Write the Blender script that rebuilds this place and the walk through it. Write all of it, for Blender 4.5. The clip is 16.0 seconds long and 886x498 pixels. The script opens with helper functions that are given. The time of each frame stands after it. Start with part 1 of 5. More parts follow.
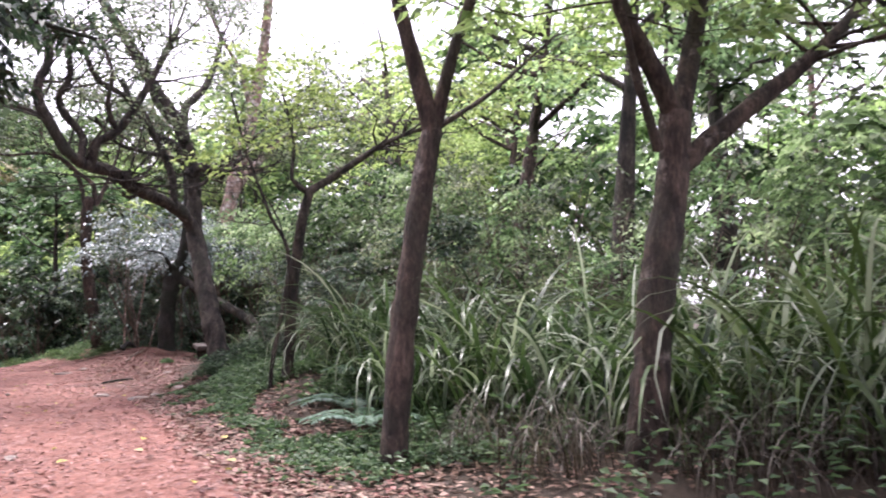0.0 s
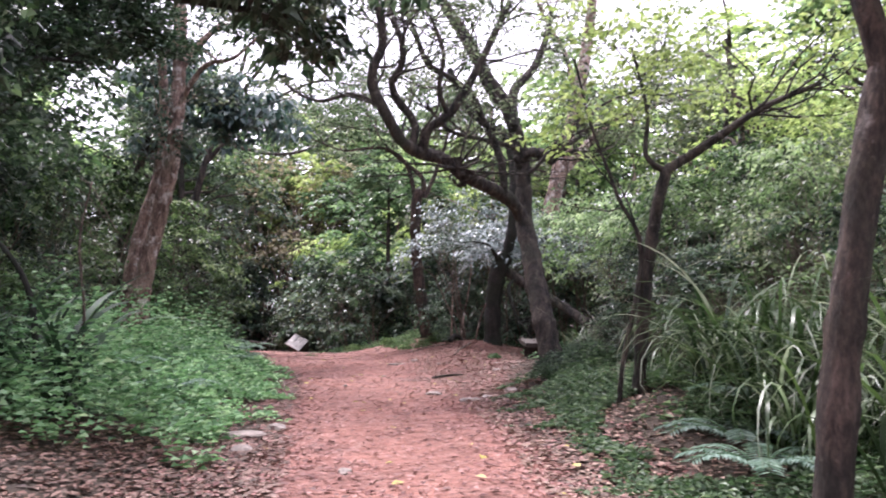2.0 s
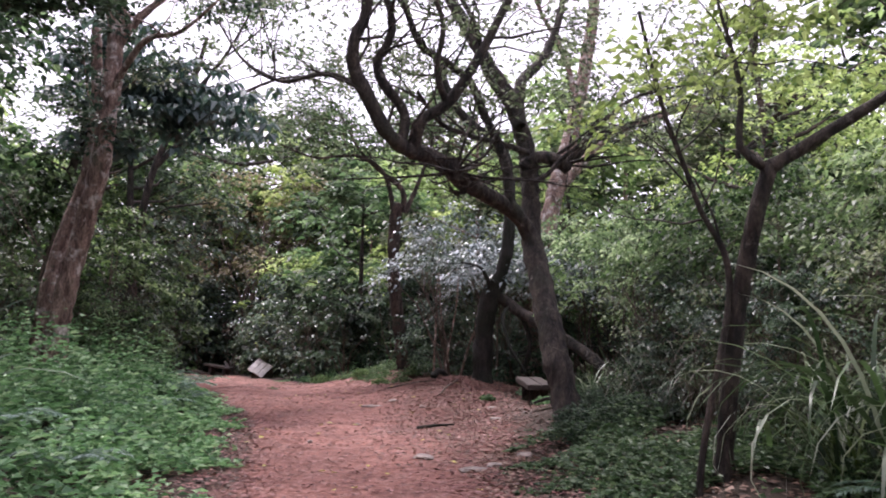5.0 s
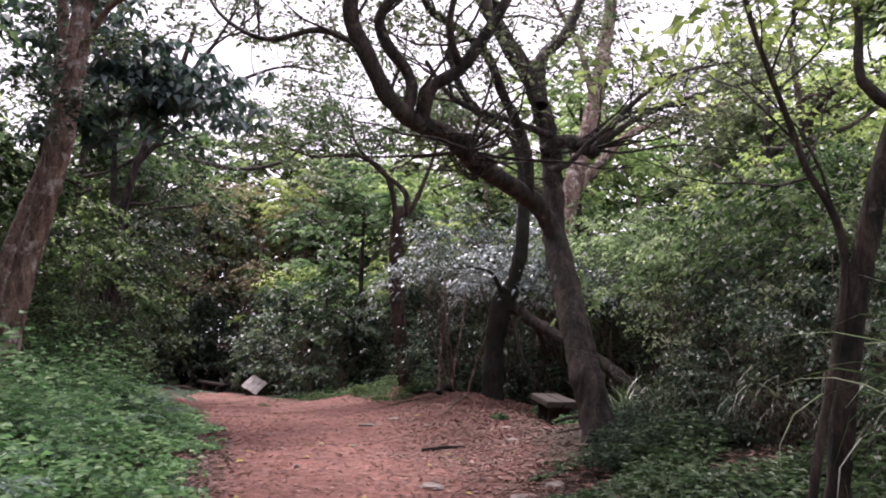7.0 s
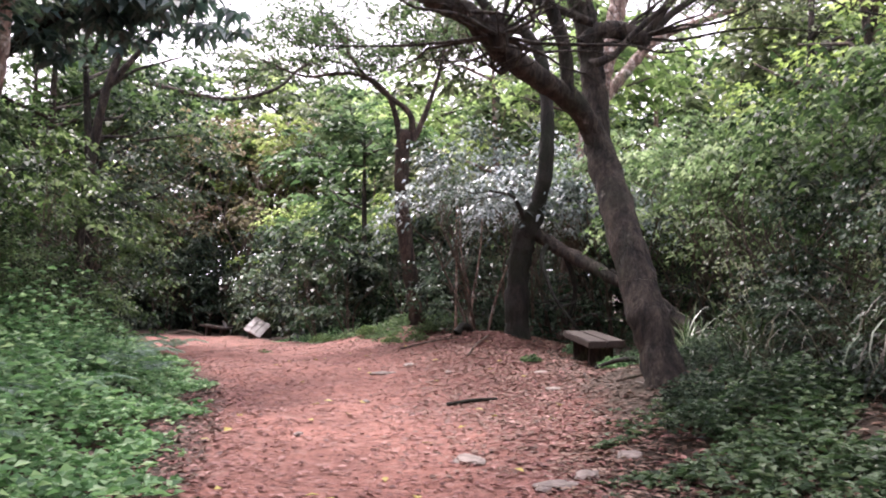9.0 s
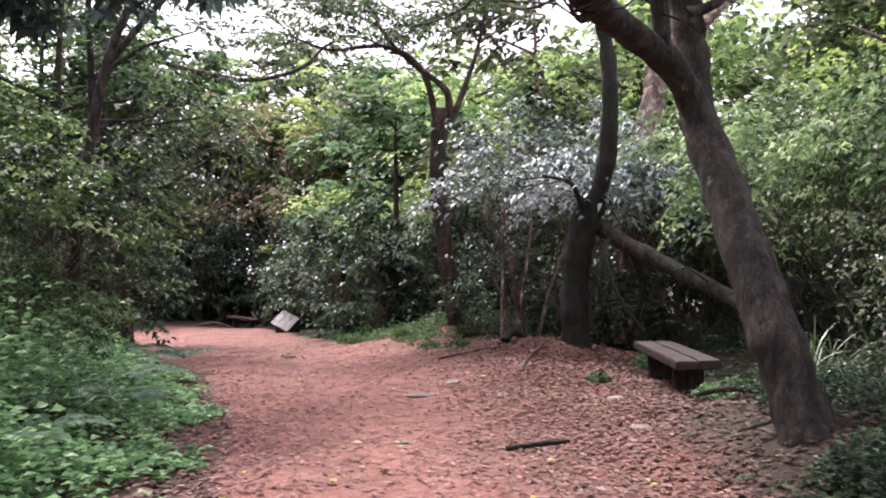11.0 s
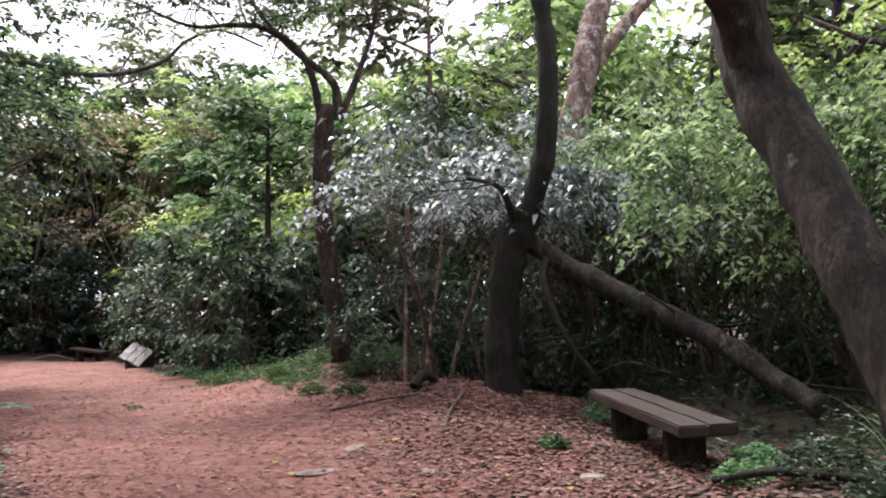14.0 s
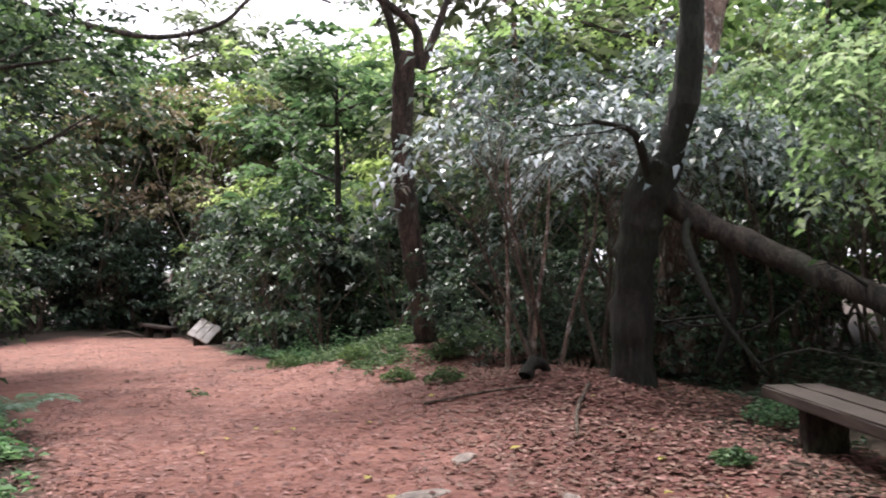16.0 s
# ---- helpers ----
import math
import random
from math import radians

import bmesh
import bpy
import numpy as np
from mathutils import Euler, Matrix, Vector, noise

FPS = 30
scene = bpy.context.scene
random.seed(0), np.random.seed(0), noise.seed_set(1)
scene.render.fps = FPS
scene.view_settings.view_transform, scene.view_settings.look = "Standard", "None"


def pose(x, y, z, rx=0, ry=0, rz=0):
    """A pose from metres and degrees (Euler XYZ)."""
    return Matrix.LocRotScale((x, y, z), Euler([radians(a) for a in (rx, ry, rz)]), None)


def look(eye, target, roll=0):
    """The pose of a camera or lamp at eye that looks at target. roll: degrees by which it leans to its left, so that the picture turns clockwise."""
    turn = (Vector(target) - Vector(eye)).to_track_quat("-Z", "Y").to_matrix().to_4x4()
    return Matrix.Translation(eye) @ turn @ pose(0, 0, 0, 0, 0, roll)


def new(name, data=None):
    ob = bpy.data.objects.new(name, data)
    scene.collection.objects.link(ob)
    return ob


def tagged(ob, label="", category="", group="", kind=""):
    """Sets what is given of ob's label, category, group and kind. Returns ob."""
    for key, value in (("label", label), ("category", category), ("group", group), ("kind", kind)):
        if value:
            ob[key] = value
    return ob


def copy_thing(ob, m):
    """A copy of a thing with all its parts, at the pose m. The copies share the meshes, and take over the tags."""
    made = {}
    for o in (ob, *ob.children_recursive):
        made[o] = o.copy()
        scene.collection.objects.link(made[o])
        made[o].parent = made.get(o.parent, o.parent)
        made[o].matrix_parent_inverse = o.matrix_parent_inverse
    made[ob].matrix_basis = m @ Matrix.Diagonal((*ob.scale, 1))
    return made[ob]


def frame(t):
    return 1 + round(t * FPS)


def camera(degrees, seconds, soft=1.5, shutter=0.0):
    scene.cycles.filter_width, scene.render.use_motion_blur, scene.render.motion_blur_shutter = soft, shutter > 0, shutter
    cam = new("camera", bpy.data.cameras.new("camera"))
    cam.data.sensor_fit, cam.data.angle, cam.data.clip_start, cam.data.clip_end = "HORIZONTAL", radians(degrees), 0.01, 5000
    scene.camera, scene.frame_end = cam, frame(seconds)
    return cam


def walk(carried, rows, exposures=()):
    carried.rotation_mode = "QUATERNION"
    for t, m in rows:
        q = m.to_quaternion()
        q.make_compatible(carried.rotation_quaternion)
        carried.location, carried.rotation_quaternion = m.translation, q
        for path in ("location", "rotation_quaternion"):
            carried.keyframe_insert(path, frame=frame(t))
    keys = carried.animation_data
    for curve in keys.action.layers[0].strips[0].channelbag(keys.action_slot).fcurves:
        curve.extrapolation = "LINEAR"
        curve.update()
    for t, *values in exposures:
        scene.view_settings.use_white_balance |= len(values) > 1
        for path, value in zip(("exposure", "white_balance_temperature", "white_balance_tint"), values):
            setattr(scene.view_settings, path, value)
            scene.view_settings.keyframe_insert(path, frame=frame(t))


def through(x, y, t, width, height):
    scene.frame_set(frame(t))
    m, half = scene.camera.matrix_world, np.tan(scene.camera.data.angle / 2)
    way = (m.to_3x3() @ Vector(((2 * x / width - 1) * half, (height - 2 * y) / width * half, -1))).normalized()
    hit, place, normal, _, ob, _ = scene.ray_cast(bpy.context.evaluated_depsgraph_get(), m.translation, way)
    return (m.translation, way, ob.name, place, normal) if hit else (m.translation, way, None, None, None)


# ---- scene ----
EXPOSURES = ((0, 2.25, 6200, 22), (0.5, 1.75, 6200, 22), (1.5, 1.9, 6150, 22), (2, 2.2, 6100, 22), (3, 2.15, 6050, 20), (3.5, 2.15, 6050, 20), (4, 1.77, 6100, 22), (5, 1.67, 6200, 24), (7.5, 1.53, 6450, 23), (8, 1.6, 6450, 22), (9, 2.2, 6450, 21), (11.5, 1.95, 6350, 20), (12.5, 1.75, 6400, 20), (13.5, 1.8, 6400, 16), (14.5, 1.95, 6400, 13), (15, 2.4, 6350, 11), (16, 1.92, 6400, 11))
cam = camera(54.86, 16.0, soft=1.9, shutter=0.25)
walk(cam, [
    (0, look((0.000, 0.000, 1.087), (0.869, 1.796, 1.229), -1.57)),
    (0.5, look((0.039, 0.377, 1.125), (0.738, 2.246, 1.265), -1.93)),
    (1, look((0.042, 0.754, 1.155), (0.560, 2.679, 1.309), -0.92)),
    (1.5, look((0.010, 1.138, 1.164), (0.338, 3.103, 1.337), -0.19)),
    (2, look((0.015, 1.512, 1.179), (0.191, 3.500, 1.313), -0.04)),
    (2.5, look((0.029, 1.930, 1.209), (0.117, 3.926, 1.302), -0.15)),
    (3, look((0.041, 2.345, 1.222), (0.139, 4.340, 1.311), -0.03)),
    (3.5, look((0.056, 2.738, 1.234), (0.136, 4.735, 1.324), 0.41)),
    (4, look((0.080, 3.190, 1.285), (0.198, 5.183, 1.413), 0.40)),
    (4.5, look((0.054, 3.591, 1.321), (0.258, 5.574, 1.485), 0.77)),
    (5, look((-0.036, 4.002, 1.362), (0.208, 5.978, 1.545), 0.86)),
    (5.2, look((-0.071, 4.124, 1.370), (0.196, 6.099, 1.544), -0.09)),
    (7.3, look((0.075, 5.774, 1.203), (0.319, 7.742, 1.462), 1.42)),
    (7.5, look((0.093, 5.963, 1.213), (0.368, 7.921, 1.517), 0.98)),
    (8, look((0.115, 6.459, 1.238), (0.409, 8.419, 1.508), -0.39)),
    (8.5, look((0.069, 6.817, 1.238), (0.312, 8.797, 1.385), -0.19)),
    (9, look((0.050, 7.235, 1.226), (0.288, 9.220, 1.302), -0.71)),
    (9.2, look((0.101, 7.471, 1.225), (0.361, 9.453, 1.275), -0.28)),
    (11.3, look((0.058, 9.312, 1.479), (0.218, 11.305, 1.518), -1.18)),
    (11.5, look((0.056, 9.512, 1.483), (0.248, 11.502, 1.549), -1.17)),
    (12, look((0.065, 9.920, 1.478), (0.209, 11.913, 1.572), -0.21)),
    (12.5, look((0.031, 10.273, 1.455), (0.203, 12.260, 1.603), -0.85)),
    (13, look((-0.009, 10.697, 1.482), (0.106, 12.690, 1.603), -0.59)),
    (13.5, look((-0.041, 11.129, 1.478), (0.339, 13.089, 1.598), -0.75)),
    (14, look((-0.010, 11.573, 1.467), (0.461, 13.515, 1.560), -1.07)),
    (14.5, look((0.006, 12.065, 1.427), (0.506, 14.000, 1.506), -1.36)),
    (15, look((0.057, 12.479, 1.417), (0.674, 14.381, 1.442), -1.48)),
    (15.5, look((-0.048, 12.837, 1.450), (0.429, 14.779, 1.465), -1.30)),
    (16, look((-0.098, 13.251, 1.437), (0.227, 15.223, 1.473), -1.41)),
], exposures=EXPOSURES)
# ---- world, sun, light ----
world = bpy.data.worlds.new("overcast_sky")
world.use_nodes = True
scene.world = world
wn, wl = world.node_tree.nodes, world.node_tree.links
sky = wn.new("ShaderNodeTexSky")
sky.sky_type = "NISHITA"
sky.sun_disc = False
sky.sun_elevation = radians(62)
sky.sun_rotation = radians(-20)
sky.air_density, sky.dust_density, sky.ozone_density = 1.0, 7.0, 0.6
wn["Background"].inputs["Strength"].default_value = 0.13
# a closed white cloud cover over most of the blue
cover = wn.new("ShaderNodeMix")
cover.data_type = "RGBA"
cloud_at = wn.new("ShaderNodeTexNoise")
cloud_at.inputs["Scale"].default_value, cloud_at.inputs["Detail"].default_value = 2.0, 4
cloud_in = wn.new("ShaderNodeMapRange")
cloud_in.inputs["To Min"].default_value, cloud_in.inputs["To Max"].default_value = 0.75, 0.98
sky_way = wn.new("ShaderNodeTexCoord")
wl.new(sky_way.outputs["Generated"], cloud_at.inputs["Vector"])
wl.new(cloud_at.outputs["Fac"], cloud_in.inputs["Value"])
wl.new(cloud_in.outputs["Result"], cover.inputs["Factor"])
wl.new(sky.outputs["Color"], cover.inputs[6])
cover.inputs[7].default_value = (4.8, 4.55, 5.0, 1)
wl.new(cover.outputs[2], wn["Background"].inputs["Color"])

sun_data = bpy.data.lights.new("sun", "SUN")
sun_data.energy, sun_data.angle, sun_data.color = 1.5, radians(14), (1.0, 0.96, 0.9)
sun = new("sun", sun_data)
sun.rotation_euler = Euler((radians(-28), 0, radians(20)))

# ---- helpers for nodes and meshes ----
rng = np.random.default_rng(7)


def material(name):
    m = bpy.data.materials.new(name)
    m.use_nodes = True
    return m, m.node_tree.nodes, m.node_tree.links, m.node_tree.nodes["Principled BSDF"]


def noise_tex(nodes, links, scale, detail=4, rough=0.6, coord="Object", stretch=None):
    tc = nodes.new("ShaderNodeTexCoord")
    n = nodes.new("ShaderNodeTexNoise")
    n.inputs["Scale"].default_value, n.inputs["Detail"].default_value = scale, detail
    n.inputs["Roughness"].default_value = rough
    if stretch:
        mp = nodes.new("ShaderNodeMapping")
        mp.inputs["Scale"].default_value = stretch
        links.new(tc.outputs[coord], mp.inputs["Vector"])
        links.new(mp.outputs["Vector"], n.inputs["Vector"])
    else:
        links.new(tc.outputs[coord], n.inputs["Vector"])
    return n


def ramp(nodes, links, src, stops):
    r = nodes.new("ShaderNodeValToRGB")
    el = r.color_ramp.elements
    while len(el) < len(stops):
        el.new(0.5)
    for e, (pos, col) in zip(el, stops):
        e.position, e.color = pos, (*col, 1)
    links.new(src, r.inputs["Fac"])
    return r


def mix(nodes, links, fac, a, b, kind="MIX"):
    n = nodes.new("ShaderNodeMix")
    n.data_type, n.blend_type = "RGBA", kind
    for sock, v in ((n.inputs["Factor"], fac), (n.inputs[6], a), (n.inputs[7], b)):
        if isinstance(v, bpy.types.NodeSocket):
            links.new(v, sock)
        elif isinstance(v, tuple):
            sock.default_value = (*v, 1)
        else:
            sock.default_value = v
    return n.outputs[2]


def bump(nodes, links, height, strength, distance, bsdf):
    b = nodes.new("ShaderNodeBump")
    b.inputs["Strength"].default_value, b.inputs["Distance"].default_value = strength, distance
    links.new(height, b.inputs["Height"])
    links.new(b.outputs["Normal"], bsdf.inputs["Normal"])


def leaf_material(name, dark, mid, light, rough=0.42, through=0.3, spec=0.32):
    """Leaf with a tone of its own, thin enough to let some light through."""
    m, n, l, p = material(name)
    at = n.new("ShaderNodeAttribute")
    at.attribute_name = "tone"
    r = ramp(n, l, at.outputs["Fac"], [(0.05, dark), (0.5, mid), (0.95, light)])
    info = n.new("ShaderNodeObjectInfo")
    shade = n.new("ShaderNodeMapRange")
    shade.inputs["To Min"].default_value, shade.inputs["To Max"].default_value = 0.78, 1.2
    l.new(info.outputs["Random"], shade.inputs["Value"])
    hs = n.new("ShaderNodeHueSaturation")
    l.new(shade.outputs["Result"], hs.inputs["Value"])
    scramble = n.new("ShaderNodeMath")
    scramble.operation = "MULTIPLY"
    scramble.inputs[1].default_value = 7.31
    l.new(info.outputs["Random"], scramble.inputs[0])
    part_of = n.new("ShaderNodeMath")
    part_of.operation = "FRACT"
    l.new(scramble.outputs[0], part_of.inputs[0])
    hue = n.new("ShaderNodeMapRange")
    hue.inputs["To Min"].default_value, hue.inputs["To Max"].default_value = 0.48, 0.525
    l.new(part_of.outputs[0], hue.inputs["Value"])
    l.new(hue.outputs["Result"], hs.inputs["Hue"])
    sat = n.new("ShaderNodeMapRange")
    sat.inputs["To Min"].default_value, sat.inputs["To Max"].default_value = 1.03, 0.84
    l.new(part_of.outputs[0], sat.inputs["Value"])
    l.new(sat.outputs["Result"], hs.inputs["Saturation"])
    l.new(r.outputs["Color"], hs.inputs["Color"])
    l.new(hs.outputs["Color"], p.inputs["Base Color"])
    p.inputs["Roughness"].default_value = rough
    p.inputs["Specular IOR Level"].default_value = spec
    tr = n.new("ShaderNodeBsdfTranslucent")
    l.new(mix(n, l, 1.0, hs.outputs["Color"], (1.2, 1.3, 1.0), "MULTIPLY"), tr.inputs["Color"])
    ms = n.new("ShaderNodeMixShader")
    ms.inputs["Fac"].default_value = through
    l.new(p.outputs["BSDF"], ms.inputs[1])
    l.new(tr.outputs["BSDF"], ms.inputs[2])
    l.new(ms.outputs["Shader"], n["Material Output"].inputs["Surface"])
    return m


def bark_material(name, dark, light, moss=(0.09, 0.1, 0.06), moss_at=0.62, grain=9.0, patch=(0.34, 0.3, 0.26), patch_at=0.7):
    m, n, l, p = material(name)
    fine = noise_tex(n, l, grain, 8, 0.65, stretch=(1, 1, 0.28))
    base = ramp(n, l, fine.outputs["Fac"], [(0.4, dark), (0.62, light)])
    grit = noise_tex(n, l, grain * 5, 4, 0.7, stretch=(1, 1, 0.4))
    specks = ramp(n, l, grit.outputs["Fac"], [(0.35, (0.45, 0.45, 0.45)), (0.65, (1.3, 1.3, 1.3))])
    big = noise_tex(n, l, 1.7, 5, 0.6)
    mossy = ramp(n, l, big.outputs["Fac"], [(moss_at - 0.1, (0, 0, 0)), (moss_at + 0.08, (1, 1, 1))])
    spots = noise_tex(n, l, 5.5, 6, 0.7)
    lichen = ramp(n, l, spots.outputs["Fac"], [(patch_at - 0.06, (0, 0, 0)), (patch_at + 0.04, (1, 1, 1))])
    c = mix(n, l, mossy.outputs["Color"], base.outputs["Color"], moss)
    c = mix(n, l, lichen.outputs["Color"], c, patch)
    c = mix(n, l, 1.0, c, specks.outputs["Color"], "MULTIPLY")
    l.new(c, p.inputs["Base Color"])
    p.inputs["Roughness"].default_value = 0.88
    bump(n, l, fine.outputs["Fac"], 1.0, 0.09, p)
    return m


def make_mesh(name, verts, faces, mat, tone=None, smooth=False):
    """A mesh from arrays: faces all of one size."""
    me = bpy.data.meshes.new(name)
    verts, faces = np.asarray(verts, np.float32), np.asarray(faces, np.int32)
    nf, k = faces.shape
    me.vertices.add(len(verts))
    me.vertices.foreach_set("co", verts.ravel())
    me.loops.add(nf * k)
    me.loops.foreach_set("vertex_index", faces.ravel())
    me.polygons.add(nf)
    me.polygons.foreach_set("loop_start", np.arange(0, nf * k, k, dtype=np.int32))
    me.polygons.foreach_set("use_smooth", np.full(nf, smooth))
    if tone is not None:
        me.attributes.new("tone", "FLOAT", "POINT").data.foreach_set("value", np.asarray(tone, np.float32))
    me.update(calc_edges=True)
    me.materials.append(mat)
    return me


def unit(v):
    return v / np.maximum(np.linalg.norm(v, axis=-1, keepdims=True), 1e-6)


def leaf_quads(at, way, length, width, fold=0.25, droop=0.25, r=rng, flat=0.5):
    """One folded, drooping blade at each place, pointing along its way."""
    n = len(at)
    way = unit(way)
    up = np.array([0, 0, 1.0]) + r.normal(0, flat, (n, 3))
    side = unit(np.cross(way, up))
    nor = np.cross(side, way)
    ln = (length * r.uniform(0.65, 1.25, n))[:, None]
    wd = (width * r.uniform(0.75, 1.2, n))[:, None]
    tip = at + way * ln - np.array([0, 0, 1.0]) * ln * droop
    mid = at + way * ln * 0.48 + nor * wd * fold
    v = np.stack([at, mid + side * wd * 0.5, tip, mid - side * wd * 0.5], 1).reshape(-1, 3)
    return v, np.arange(4 * n).reshape(-1, 4)


def smooth_line(pts, step):
    """Catmull-Rom through the points, with radius as a fourth value."""
    p = np.asarray(pts, float)
    p = np.vstack([2 * p[0] - p[1], p, 2 * p[-1] - p[-2]])
    out = []
    for a, b, c, d in zip(p[:-3], p[1:-2], p[2:-1], p[3:]):
        k = max(1, int(np.linalg.norm((c - b)[:3]) / step))
        for t in np.arange(k) / k:
            out.append(0.5 * (2 * b + (c - a) * t + (2 * a - 5 * b + 4 * c - d) * t * t + (3 * b - a - 3 * c + d) * t ** 3))
    out.append(p[-2])
    return np.array(out)


def tube(line, sides=8, lumps=0.08, r=rng):
    """Verts and quads of a limb that follows a smooth line, with lumps and closed tip."""
    end = unit(line[-1, :3] - line[-2, :3])
    line = np.vstack([line, [(*(line[-1, :3] + end * line[-1, 3] * 0.4), 0.002)]])
    c, rad = line[:, :3], np.maximum(line[:, 3], 0.002)
    n = len(c)
    tang = unit(np.gradient(c, axis=0))
    ref = np.array([0.3, 0.95, 0.1]) if abs(tang[0, 2]) > 0.5 else np.array([0, 0, 1.0])
    u = unit(np.cross(tang, ref))
    w = np.cross(tang, u)
    ang = np.linspace(0, 2 * np.pi, sides, endpoint=False)
    wob = 1 + lumps * (r.normal(0, 1, (n, 1)) * 0.5 + r.normal(0, 0.6, (n, sides)))
    ring = (rad[:, None] * wob)[..., None]
    v = c[:, None] + ring * (np.cos(ang)[None, :, None] * u[:, None] + np.sin(ang)[None, :, None] * w[:, None])
    i = np.arange(n - 1)[:, None] * sides + np.arange(sides)[None]
    j = np.arange(n - 1)[:, None] * sides + (np.arange(sides)[None] + 1) % sides
    f = np.stack([i, j, j + sides, i + sides], -1).reshape(-1, 4)
    return v.reshape(-1, 3), f


def joined(parts):
    vs, fs, k = [], [], 0
    for v, f in parts:
        vs.append(v)
        fs.append(f + k)
        k += len(v)
    return np.vstack(vs), np.vstack(fs)


def tapered(points, r0, r1, power=1.0):
    n = len(points)
    return [(*p, r0 + (r1 - r0) * (k / (n - 1)) ** power) for k, p in enumerate(points)]


def part(name, mesh, parent, label=""):
    ob = new(name, mesh)
    ob.parent = parent
    return tagged(ob, label) if label else ob


def leaf_fans(ends, out, per, reach, r, twigs=3, rise=0.0):
    """Flat leafy sprays: at each end a few twigs fan outwards, with leaves set alternately on both sides."""
    n, k = len(ends), max(2, per // twigs)
    a = np.arctan2(out[:, 1], out[:, 0])[:, None] + np.linspace(-0.9, 0.9, twigs)[None] + r.normal(0, 0.35, (n, twigs))
    d = np.stack([np.cos(a), np.sin(a), rise + r.normal(-0.08, 0.22, (n, twigs))], -1)
    d = unit(d)
    side = unit(np.cross(d, np.array([0, 0, 1.0])))
    ln = reach * r.uniform(0.6, 1.25, (n, twigs, 1))
    t = np.linspace(0.12, 1.0, k)[None, None] + r.normal(0, 0.04, (n, twigs, k))
    at = ends[:, None, None] + d[:, :, None] * (ln * t)[..., None] - np.array([0, 0, 1.0]) * (ln * 0.22 * t ** 2)[..., None]
    at = at + r.normal(0, 0.06, at.shape) * ln[..., None]
    hand = np.where(np.arange(k) % 2, 1.0, -1.0)[None, None, :, None]
    way = d[:, :, None] * 0.55 + side[:, :, None] * hand + r.normal(0, 0.22, at.shape)
    return at.reshape(-1, 3), way.reshape(-1, 3), twigs * k


# ---- plan of the ground ----
LEFT_Y, LEFT_X = [-30, 0, 7, 10, 13.7, 16, 18.7, 21, 24, 28, 32, 36, 44, 50, 52], [-0.9, -0.8, -0.7, -0.85, -1.0, -1.2, -1.6, -2.3, -3.5, -6, -8.5, -10, -11, -9, -6]
RIGHT_Y, RIGHT_X = [-30, 0, 7, 12, 14, 17, 20, 24, 26, 28, 29.5, 33, 39, 42, 50, 52], [1.3, 1.3, 1.45, 1.5, 2.2, 2.6, 2.9, 3.2, 3.0, 1.5, -0.3, -1.5, -2.8, -3.6, -5.2, -6.5]


def inside(x, y):
    """Metres inside the trodden earth (negative outside it)."""
    x, y = np.asarray(x, float), np.asarray(y, float)
    return np.minimum(x - np.interp(y, LEFT_Y, LEFT_X), np.interp(y, RIGHT_Y, RIGHT_X) - x)


def step01(a, b, v):
    t = np.clip((v - a) / (b - a), 0, 1)
    return t * t * (3 - 2 * t)


def ground_z(x, y):
    x, y = np.asarray(x, float), np.asarray(y, float)
    z = -0.045 * np.maximum(y - 21, 0) + 0.02 * np.maximum(y - 52, 0)
    z = np.maximum(z, -1.9)
    z = z + 0.36 * np.exp(-((x - 2.3) / 1.35) ** 2 - ((y - 21.0) / 2.4) ** 2)
    z = z + 0.5 * np.exp(-((x - 2.0) / 2.0) ** 2 - ((y - 26.2) / 2.6) ** 2)
    bank = step01(1.5, 3.2, x) * step01(6.0, 9.5, y) * (1 - step01(14.5, 17.5, y))
    z = z + 0.14 * np.exp(-((x - 3.3) / 0.9) ** 2 - ((y - 17.2) / 1.6) ** 2)
    z = z + 0.42 * bank + 0.12 * step01(3.0, 5.0, x)
    off = np.maximum(np.interp(y, LEFT_Y, LEFT_X) - x, 0)
    z = z + 0.35 * step01(0.2, 3.0, off)
    z = z + 0.035 * np.sin(1.7 * x + 0.6 * y) * np.sin(0.9 * y - 0.7 * x) + 0.018 * np.sin(4.1 * x + 1.3) * np.sin(3.3 * y)
    return z


# ---- materials ----
m_ground, n, l, p = material("red_earth_and_litter")
at = n.new("ShaderNodeAttribute")
at.attribute_name = "tone"
n1 = noise_tex(n, l, 1.1, 6, 0.6)
n2 = noise_tex(n, l, 26.0, 8, 0.75)
n3 = noise_tex(n, l, 6.0, 6, 0.7)
earth = ramp(n, l, n3.outputs["Fac"], [(0.25, (0.12, 0.054, 0.042)), (0.5, (0.27, 0.124, 0.1)), (0.75, (0.36, 0.225, 0.195))])
patchy = ramp(n, l, n1.outputs["Fac"], [(0.35, (0.75, 0.72, 0.72)), (0.65, (1.12, 1.08, 1.05))])
earth_c = mix(n, l, 1.0, earth.outputs["Color"], patchy.outputs["Color"], "MULTIPLY")
grit = ramp(n, l, n2.outputs["Fac"], [(0.36, (0.4, 0.34, 0.33)), (0.5, (1, 1, 1)), (0.68, (1.25, 1.2, 1.15))])
earth_c = mix(n, l, 0.8, earth_c, grit.outputs["Color"], "MULTIPLY")
soil = ramp(n, l, n2.outputs["Fac"], [(0.3, (0.016, 0.012, 0.008)), (0.55, (0.05, 0.033, 0.021)), (0.75, (0.11, 0.075, 0.048))])
edge = n.new("ShaderNodeMath")
edge.operation = "ADD"
